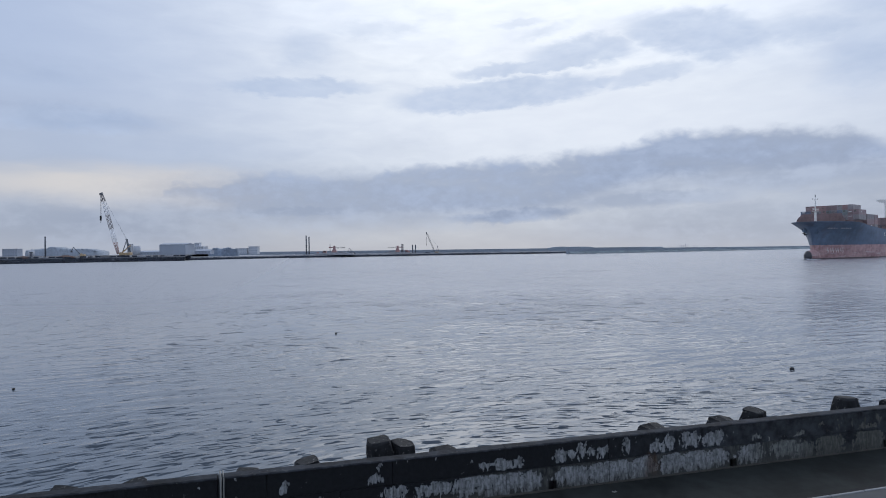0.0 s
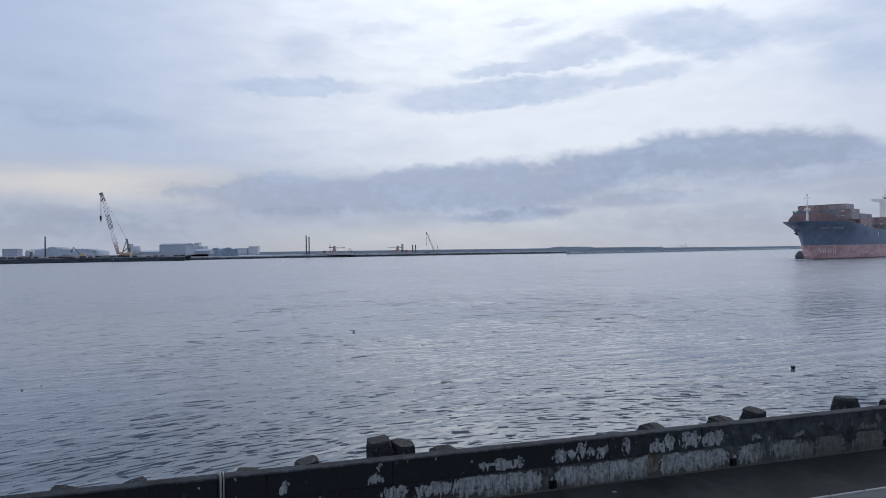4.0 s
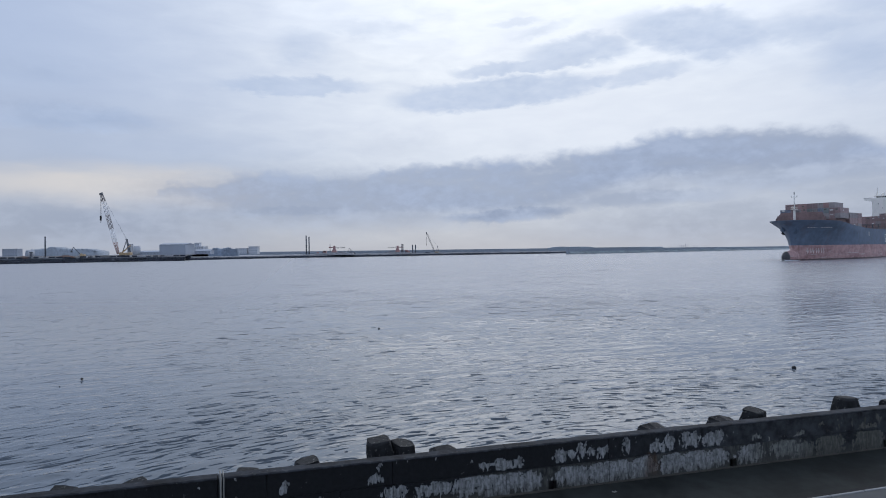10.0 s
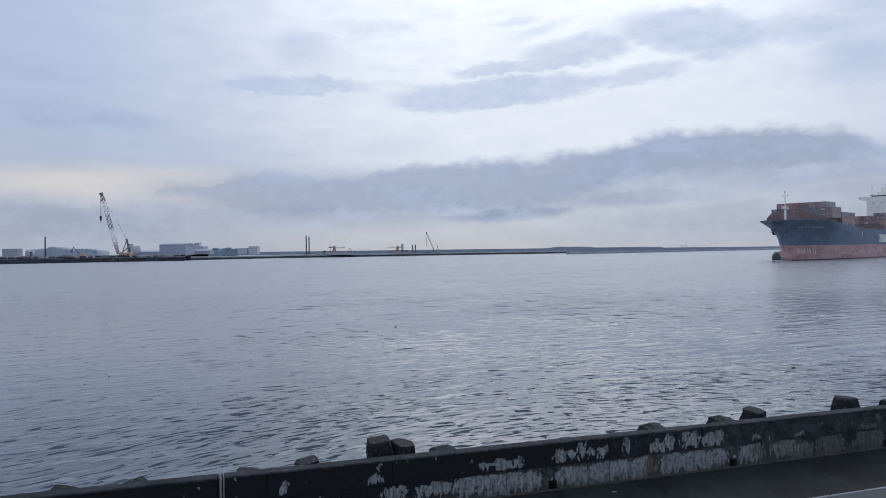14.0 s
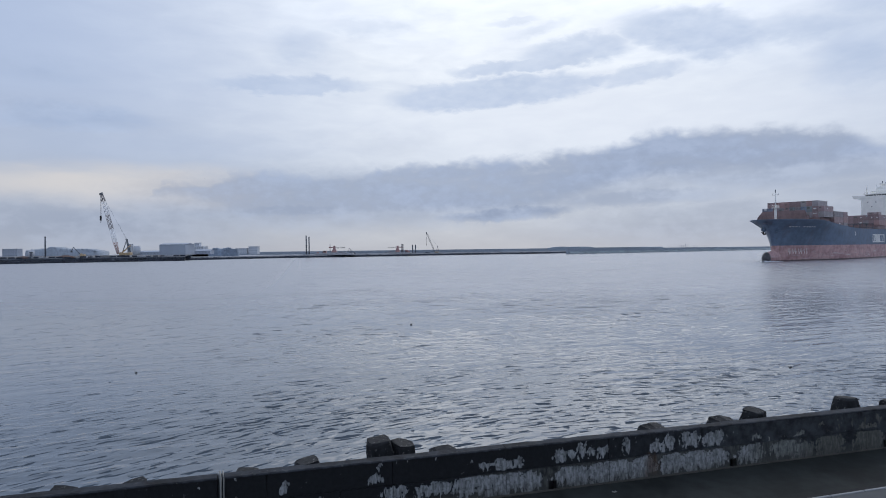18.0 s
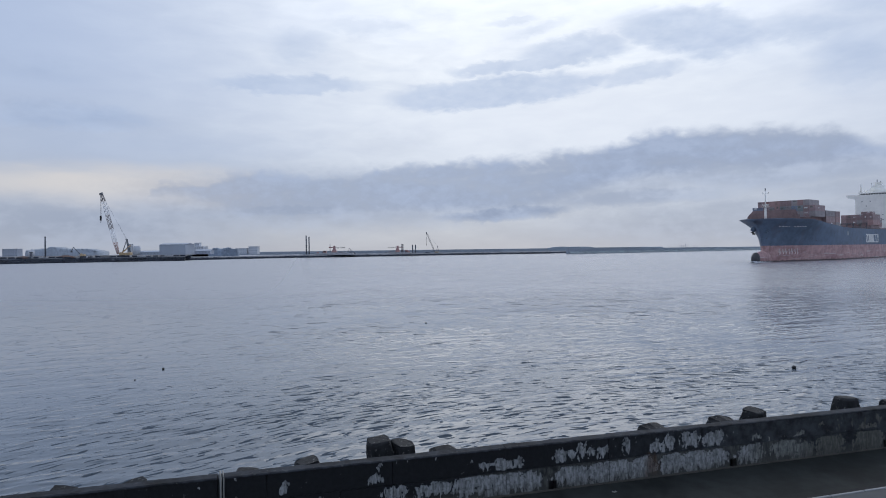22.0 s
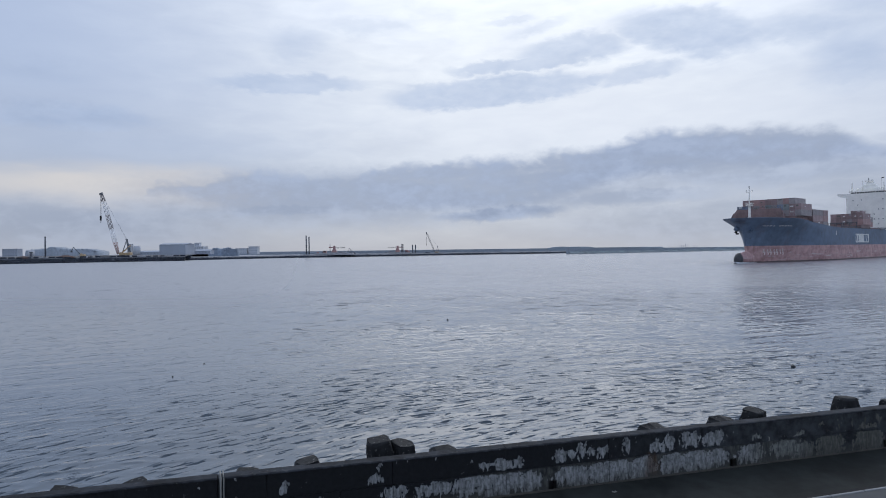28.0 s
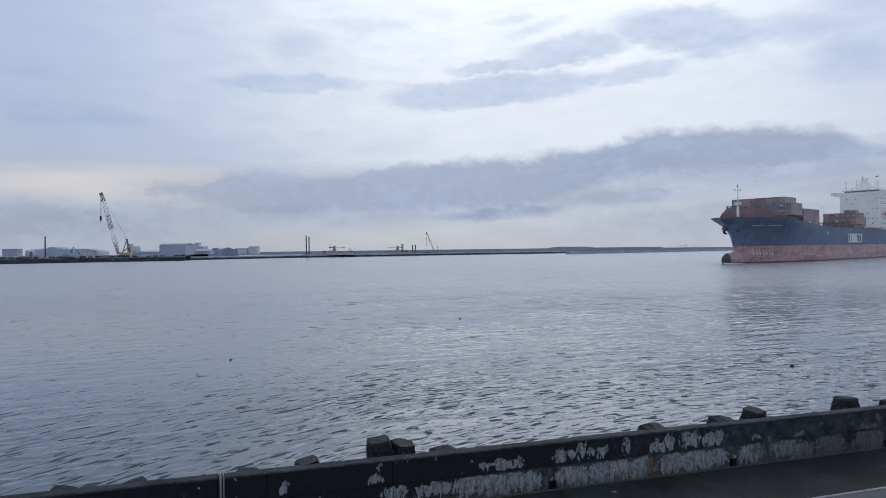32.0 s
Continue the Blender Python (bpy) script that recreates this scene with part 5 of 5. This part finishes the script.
def work_barge(name, x, y, z, label, length, lean):
    """Piling barge: pontoon, red slewing machine with jib, cabin and posts."""
    b = thing(name, pose(x, y, z), label, "barge", "work barges along the breakwater")
    for j, (u, w, h, mat) in enumerate(((-0.42, 2.4, 1.6, MACHINE_RED), (-0.3, 1.6, 1.1, STEEL), (0.18, 2.8, 1.3, BLACK), (0.30, 1.8, 2.0, BARGE_PALE), (0.43, 3.2, 0.9, STEEL))):
        part("deck_gear", Shape().box((u * length * lean, -4.0 + j, 2.0 + h / 2), (w, 1.6, h), bevel=0.15), mat, b)
    part("pontoon", Shape().box((0, 0, 0.9), (length, 12, 2.2), bevel=0.5), BARGE_PALE, b, "pale pontoon hull")
    part("machine_base", Shape().loft([[(-4 * q, -3 * q, h), (4 * q, -3 * q, h), (4 * q, 3 * q, h), (-4 * q, 3 * q, h)] for q, h in ((0.85, 2.0), (0.6, 4.6), (0.32, 7.5), (0.28, 10.4))], smooth=False), MACHINE_RED, b, "faded red machine tower")
    part("jib", lattice(Shape(), (0, 0, 8.2), (lean * 12, 0, 8.4), 1.3, 0.9, 6, 0.14), STEEL, b)
    part("counter_arm", Shape().box((-lean * 3.5, 0, 8.6), (5.5, 1.4, 1.1)), MACHINE_RED, b)
    part("post", Shape().tube((-lean * 5.0, 0, 2), (-lean * 5.0, 0, 12.8), 0.35, n=6), STEEL, b)
    part("cabin", Shape().box((-lean * 11, 0, 3.4), (4.2, 4, 3.0), bevel=0.2), MACHINE_RED, b)
    part("cabin_window", Shape().box((-lean * 11, -2.02, 3.8), (2.6, 0.08, 1.1)), DARK_GLASS, b)
    part("winch", Shape().tube((lean * 9, -1.5, 2.8), (lean * 9, 1.5, 2.8), 1.0, n=10), STEEL, b)
    part("bulwark", Shape().box((lean * 4, -5.7, 2.4), (length * 0.45, 0.3, 0.9)), BARGE_PALE, b)
    return b


def build_far():
    left = ((-1400, 180), (-350, 499), (-318, 524), (-287, 550), (-232, 566))
    right = ((-246, 604), (-179, 704), (-92, 742), (0, 806), (168, 874), (230, 905))
    s = Shape()
    s.loft([[(x - 6, y + 30, 3.9), (x - 60, y + 160, 4.6), (x - 160, y + 470, 5.0), (x - 200, y + 700, -1)] for x, y in left], closed=False, smooth=False)
    solid("reclaimed_land", s, FILL, "flat reclaimed land of sandy fill", "land", kind="structure")
    s = Shape()
    s.loft([[(x, y, -1.0), (x - 1, y + 5, 1.6), (x - 2, y + 9, 2.4), (x - 3, y + 10, 3.6), (x - 5, y + 18, 4.3), (x - 6, y + 30, 4.0), (x - 6, y + 31, 2.0)] for x, y in left], closed=False, smooth=False)
    solid("shore_bund", s, RUBBLE, "dark layered rubble bund along the reclaimed land", "bund", kind="structure")
    s = Shape()
    s.loft([[(x, y, -1.0), (x - 1, y + 3, 2.4), (x - 2, y + 5, 3.1), (x - 8, y + 24, 3.0), (x - 9, y + 30, -1)] for x, y in right], closed=False, smooth=False)
    solid("breakwater", s, RUBBLE, "long low breakwater of dark rubble", "breakwater", kind="structure")
    s = Shape()
    s.loft([[(x - 0.8, y + 2.2, 1.9), (x - 1.6, y + 4.2, 3.15), (x - 8, y + 24, 3.25), (x - 8, y + 24.5, 2.0)] for x, y in right], closed=False, smooth=False)
    solid("breakwater_crest", s, CREST, "pale grey working track along the breakwater crest", "track", kind="structure")
    solid("breakwater_rocks", rock_heap(left[1:], 1800, 11, 0.85, 2, 0.0, 2.6), RUBBLE, "dark angular rocks along the waterline", "rocks", kind="stuff")
    solid("breakwater_rocks", rock_heap(right, 1800, 3, 0.9, 3, 0.0, 1.5), RUBBLE, "dark angular rocks along the breakwater", "rocks", kind="stuff")
    # low concrete blocks and stacked sheet piles along the edge of the fill
    rng = random.Random(17)
    for i in range(26):
        u = i / 25
        x, y = -356 + 126 * u, 512 + 62 * u
        if rng.random() < 0.8:
            h, w = rng.uniform(0.7, 1.3), rng.uniform(3.4, 5.0)
            b = thing("concrete_block", pose(x, y, 4.2, 0, 0, 26 + rng.uniform(-4, 4)), "dark weathered concrete block on the edge of the fill", "block", "blocks along the fill")
            part("block", Shape().box((0, 0, h / 2), (w, 1.0, h), bevel=0.12), RUBBLE, b)
            part("lifting_loop", Shape().tube((-0.3, 0, h - 0.1), (0, 0, h + 0.25), 0.05, n=4).tube((0, 0, h + 0.25), (0.3, 0, h - 0.1), 0.05, n=4), STEEL, b)
    for x, y, w in ((-338, 524, 12.0), (-306, 541, 9.0), (-268, 562, 14.0), (-246, 571, 10.0)):
        p = thing("pipe_stack", pose(x, y, 4.2, 0, 0, 28), "stack of pale pipes lying on the fill", "pipes", "pipe stacks")
        for j, (dy, dz) in enumerate(((-0.6, 0.35), (0.0, 0.35), (0.6, 0.35), (-0.3, 0.87), (0.3, 0.87))):
            part("pipe", Shape().tube((-w / 2, dy, dz), (w / 2, dy, dz), 0.3, n=8), BARGE_PALE if j % 2 else POLE_GREY, p)
    # long concrete arm on the far side of the channel
    far = thing("harbour_mole", pose(0, 0, 0), "far concrete mole along the horizon", "mole", kind="structure")
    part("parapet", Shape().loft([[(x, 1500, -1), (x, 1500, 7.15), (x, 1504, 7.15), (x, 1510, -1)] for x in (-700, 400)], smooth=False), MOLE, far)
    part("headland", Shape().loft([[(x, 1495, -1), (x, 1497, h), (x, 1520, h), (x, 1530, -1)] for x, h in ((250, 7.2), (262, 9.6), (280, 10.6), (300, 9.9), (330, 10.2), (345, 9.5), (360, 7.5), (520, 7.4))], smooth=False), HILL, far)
    arm = thing("outer_breakwater", pose(0, 0, 0), "grey-green outer breakwater with concrete parapet", "breakwater", kind="structure")
    line = ((150, 744, 7.2), (205, 785, 7.4), (276, 841, 7.5), (277, 842, 6.0), (380, 925, 6.0), (500, 1026, 5.6), (760, 1250, 5.6), (1500, 1900, 5.6))
    part("parapet", Shape().loft([[(x, y + 8, -1), (x, y + 8, h), (x - 3, y + 12, h), (x - 3, y + 14, -1)] for x, y, h in line], smooth=False), MOLE, arm)
    part("toe", Shape().loft([[(x, y, -1), (x, y + 2, 1.4), (x, y + 7.9, 3.2), (x, y + 7.9, -1)] for x, y, h in line], smooth=False), MOLE_TOE, arm)
    rocks = solid("breakwater_rocks", rock_heap([(x, y) for x, y, h in line[:6]], 500, 6, 1.1, 5, 0.0, 2.4), MOLE_TOE, "grey-green rocks at the foot of the outer breakwater", "rocks", kind="stuff")
    for x, y, h in ((336, 900, 9.6), (340, 902, 8.5), (343.5, 903, 9.0), (348.2, 908, 11.0), (352.5, 911, 9.6), (365, 921, 9.0), (372, 927, 8.6), (391, 944, 8.4), (318, 886, 8.0)):
        p = thing("light_pole", pose(x, y, 5.9), "thin grey light pole on the breakwater", "pole", "poles on the outer breakwater")
        part("shaft", Shape().tube((0, 0, 0), (0, 0, h - 5.9), 0.32, 0.24, n=5), POLE_GREY, p)
        part("lantern", Shape().tube((0, 0, h - 6.3), (0, 0, h - 5.5), 0.42, n=6), POLE_GREY, p)
    pale = (MACHINE_RED, CRANE_PALE, CRANE_WHITE, CRANE_PALE, CRANE_WHITE)
    build_crane("crawler_crane", pose(-290.5, 575, 4.3), "yellow crawler crane with tall pale lattice boom", (-4.5, 0, 2.4), (-19.0, 0, 57.0), 2.5, pale, (3.2, 0, 15.5), 19.5)
    build_crane("crawler_crane", pose(-8.5, 812, 3.0), "small crawler crane with grey lattice boom", (-2.2, 0, 1.4), (-12.2, 0, 26.0), 1.3, (STEEL, STEEL, STEEL, STEEL, STEEL), (1.8, 0, 8.8), 14.0)
    # piles and posts
    def pile(x, y, z0, z1, r, label):
        p = thing("pile_post", pose(x, y, z0), label, "pile", "steel piles")
        part("shaft", Shape().tube((0, 0, 0), (0, 0, z1 - z0), r, n=8), STEEL, p)
        part("cap", Shape().tube((0, 0, z1 - z0), (0, 0, z1 - z0 + 0.4), r * 1.15, n=8), BLACK, p)
        part("footing", Shape().box((0, 0, 0.4), (r * 5, r * 5, 1.0)), BARGE_PALE, p)

    pile(-336.3, 535, 4.4, 21.9, 0.6, "tall dark steel pile standing on the fill")
    pile(-346.4, 532, 4.4, 9.0, 1.1, "short dark steel pile standing on the fill")
    pile(-156.6, 725, 2.8, 24.7, 0.75, "tall dark steel pile beside its twin")
    pile(-153.8, 727, 2.8, 23.4, 0.7, "tall dark steel pile beside its twin")
    pile(-49.7, 785, 2.9, 14.1, 0.7, "dark steel pile by the red machine")
    pile(-38.0, 790, 2.9, 13.3, 0.75, "dark steel pile on a pale base")
    pile(-34.4, 792, 2.9, 13.3, 0.75, "dark steel pile on a pale base")
    work_barge("work_barge", -126, 734, 2.7, "piling barge with faded red machine and pale pontoon", 44, 1)
    work_barge("work_barge", -56, 781, 2.2, "piling barge with faded red slewing machine", 34, -1)
    # excavators and heaps on the fill
    for x, y, k, lab in ((-311, 545, 1.0, "yellow excavator with raised arm on the fill"), (-105, 748, 0.8, "dark excavator with bent arm by the barges")):
        e = thing("excavator", pose(x, y, 4.4 if x < -200 else 2.9), lab, "excavator", "excavators")
        mat = CRANE_YELLOW if x < -200 else STEEL
        part("track", Shape().box((0, -1.2 * k, 0.5 * k), (4.4 * k, 0.7 * k, 1.0 * k), bevel=0.25 * k), BLACK, e)
        part("track", Shape().box((0, 1.2 * k, 0.5 * k), (4.4 * k, 0.7 * k, 1.0 * k), bevel=0.25 * k), BLACK, e)
        part("house", Shape().box((0.6 * k, 0, 1.9 * k), (4.0 * k, 2.8 * k, 1.7 * k), bevel=0.3 * k), mat, e)
        part("cab", Shape().box((-0.9 * k, 0.7 * k, 2.6 * k), (1.5 * k, 1.2 * k, 1.7 * k), bevel=0.2 * k), mat, e)
        part("boom", Shape().tube((-1.2 * k, 0, 2.4 * k), (-7.2 * k, 0, 8.8 * k), 0.42 * k, 0.3 * k, n=5), STEEL, e)
        part("arm", Shape().tube((-7.2 * k, 0, 8.8 * k), (-9.0 * k, 0, 5.4 * k), 0.3 * k, n=5), STEEL, e)
        part("bucket", Shape().box((-9.0 * k, 0, 4.9 * k), (1.2 * k, 1.3 * k, 1.1 * k), bevel=0.2 * k), BLACK, e)
    for i, (x, y, w, h, mat, lab) in enumerate(((-322, 540, 16, 2.0, SOIL, "heap of orange-brown soil"), (-345, 520, 12, 1.6, SOIL, "low heap of brown soil"), (-300, 562, 10, 1.5, FILL, "pale heap of sand"), (-20, 806, 8, 1.4, RUBBLE, "small dark heap of stone"), (-118, 752, 10, 1.3, RUBBLE, "low dark heap of stone"))):
        rng = random.Random(i)
        rings = [[(w / 2 * q * math.cos(a) * (1 + rng.uniform(-0.15, 0.15)), w / 4 * q * math.sin(a), h * u) for a in (2 * math.pi * j / 14 for j in range(14))] for q, u in ((1.0, -0.2), (0.8, 0.35), (0.45, 0.8), (0.1, 1.0))]
        solid("soil_heap", Shape().loft(rings), mat, lab, "heap", "heaps on the fill", m=pose(x, y, 4.5 if x < -200 else 3.0))
    # town and works behind
    building("warehouse", -381, -346, 850, 30, 4.8, 18.6, WALL_GREY, "large grey metal-clad warehouse", 0, 0, "gable", "warehouse")
    building("office_block", -404.5, -379, 1000, 20, 4.8, 16.5, WALL_PALE, "pale office block with flat roof", 3, 7)
    building("roof_hut", -394, -386, 1003, 8, 17.0, 22.4, WALL_PALE, "small pale plant room on the office roof", 1, 2)
    building("shed", -455, -426, 950, 18, 4.9, 9.3, WALL_GREY, "long low grey shed", 1, 6, "gable", "shed")
    building("shed", -353, -331, 900, 15, 4.9, 9.9, WALL_GREY, "low grey shed beside the trees", 1, 5, "gable", "shed")
    building("office_block", -360, -341, 1100, 16, 4.8, 13.4, WALL_PALE, "low pale block behind the trees", 2, 5)
    building("office_block", -338, -323, 1100, 14, 3.0, 16.4, WALL_PALE, "taller pale block at the end of the land", 3, 4)
    building("office_block", -763, -737, 1095, 14, 4.0, 17.4, WALL_GREY, "grey block at the edge of the trees", 3, 6)
    building("tower_block", -549, -542, 1100, 8, 4.0, 22.9, WALL_PALE, "narrow pale silo tower", 4, 2)
    tank(-532, 1100, 6.0, 4.0, 20.2, "round pale storage tank with domed roof")
    tank(-716, 1100, 5.0, 4.0, 15.0, "round pale storage tank by the trees")
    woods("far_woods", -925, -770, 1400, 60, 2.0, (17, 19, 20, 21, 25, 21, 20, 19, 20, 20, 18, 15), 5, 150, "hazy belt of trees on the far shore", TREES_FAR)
    woods("woods", -371, -327, 1000, 16, 3.0, (9, 15, 15.5, 14, 14.5, 15.5, 13, 14), 6, 90, "bluish clump of trees behind the breakwater", TREES)


# mole concrete carries a pale bluish haze tint in its colour
MOLE = plain("haze_tinted_concrete", (0.30, 0.34, 0.39), 0.85, grain=0.05, spread=0.15, bump=0)
CREST = plain("pale_grey_fill", (0.27, 0.28, 0.29), 0.9, grain=0.2, spread=0.3, bump=0.1)
# rubble lightened as haze would lighten it at this distance
MOLE_TOE = plain("haze_tinted_rubble", (0.27, 0.32, 0.34), 0.85, grain=0.3, spread=0.3, bump=0.2)
BARGE_PALE = plain("pale_pontoon_paint", (0.36, 0.36, 0.38), 0.6, grain=0.5, spread=0.2, bump=0, rust=0.3)
CRANE_WHITE = plain("grey_banded_lattice_paint", (0.34, 0.31, 0.31), 0.5, grain=0.6, spread=0.1, bump=0)
# panes kept near the wall colour, contrast washed out for haze
FAR_GLASS = plain("haze_tinted_glass", (0.34, 0.38, 0.44), 0.3, bump=0)
SOIL = plain("orange_brown_soil", (0.15, 0.10, 0.08), 0.9, grain=0.4, spread=0.3, bump=0.1)
# haze painted into the foliage colour
TREES_FAR = plain("haze_tinted_foliage", (0.36, 0.40, 0.45), 0.9, grain=0.3, spread=0.2, bump=0)
build_far()


# ---- what moves ----
def bobbing(points, rise, period, spin):
    """Rows for a float that rides the waves between points (seconds, x, y)."""
    ts, xs, ys = zip(*points)
    rows = []
    for i in range(65):
        t = i * 0.5
        a = 2 * math.pi * t / period
        z = 0.02 + rise * math.sin(a) + rise * 0.5 * math.sin(a * 1.7 + 1.0)
        rows.append((t, pose(float(np.interp(t, ts, xs)), float(np.interp(t, ts, ys)), z, 9 * math.sin(a * 0.9), 7 * math.cos(a * 1.2), spin * t)))
    return rows


def motions():
    walk(low_clouds, [(0.0, pose(0, 0, 0, -0.1, 0.12, -0.7)), (32.0, pose(0, 0, 0, 0.1, -0.12, 0.7))])
    walk(high_clouds, [(0.0, pose(0, 0, 0, -0.15, 0, -0.4)), (32.0, pose(0, 0, 0, 0.15, 0, 0.4))])
    walk(water, [(0.0, pose(-4.5, -5.0, 0)), (32.0, pose(4.5, 5.0, 0))])
    walk(ship, [(0.0, pose(187.4, 318.0, 0, 0, 0, SHIP_HEAD)), (32.0, pose(187.4 - 2.048 * 32, 318.0 - 1.781 * 32, 0, 0, 0, SHIP_HEAD))])
    walk(buoy, bobbing([(0, 20.1, 36.6), (6, 20.35, 36.9), (13, 20.45, 37.0), (19, 20.25, 37.1), (23, 20.4, 36.8), (28, 20.55, 37.3), (32, 20.6, 37.5)], 0.06, 3.1, 0.5))
    walk(drift_a, bobbing([(0, -23.04, 33.81), (8, -21.19, 35.58), (16, -19.13, 37.54), (24, -16.84, 39.73), (32, -14.26, 42.19)], 0.05, 2.4, 3))
    walk(drift_c, bobbing([(0, -23.49, 33.17), (8, -21.45, 34.1), (16, -19.28, 35.09), (24, -16.99, 36.13), (32, -14.55, 37.24)], 0.03, 2.1, 2))
    walk(drift_b, bobbing([(0, -9.4, 55.0), (6, -7.25, 56.2), (9, -6.35, 57.8), (13, -4.9, 59.6), (19, -2.8, 61.2), (23, -1.42, 62.5), (28, 0.38, 64.7), (32, 1.66, 65.6)], 0.03, 2.8, -2))


motions()
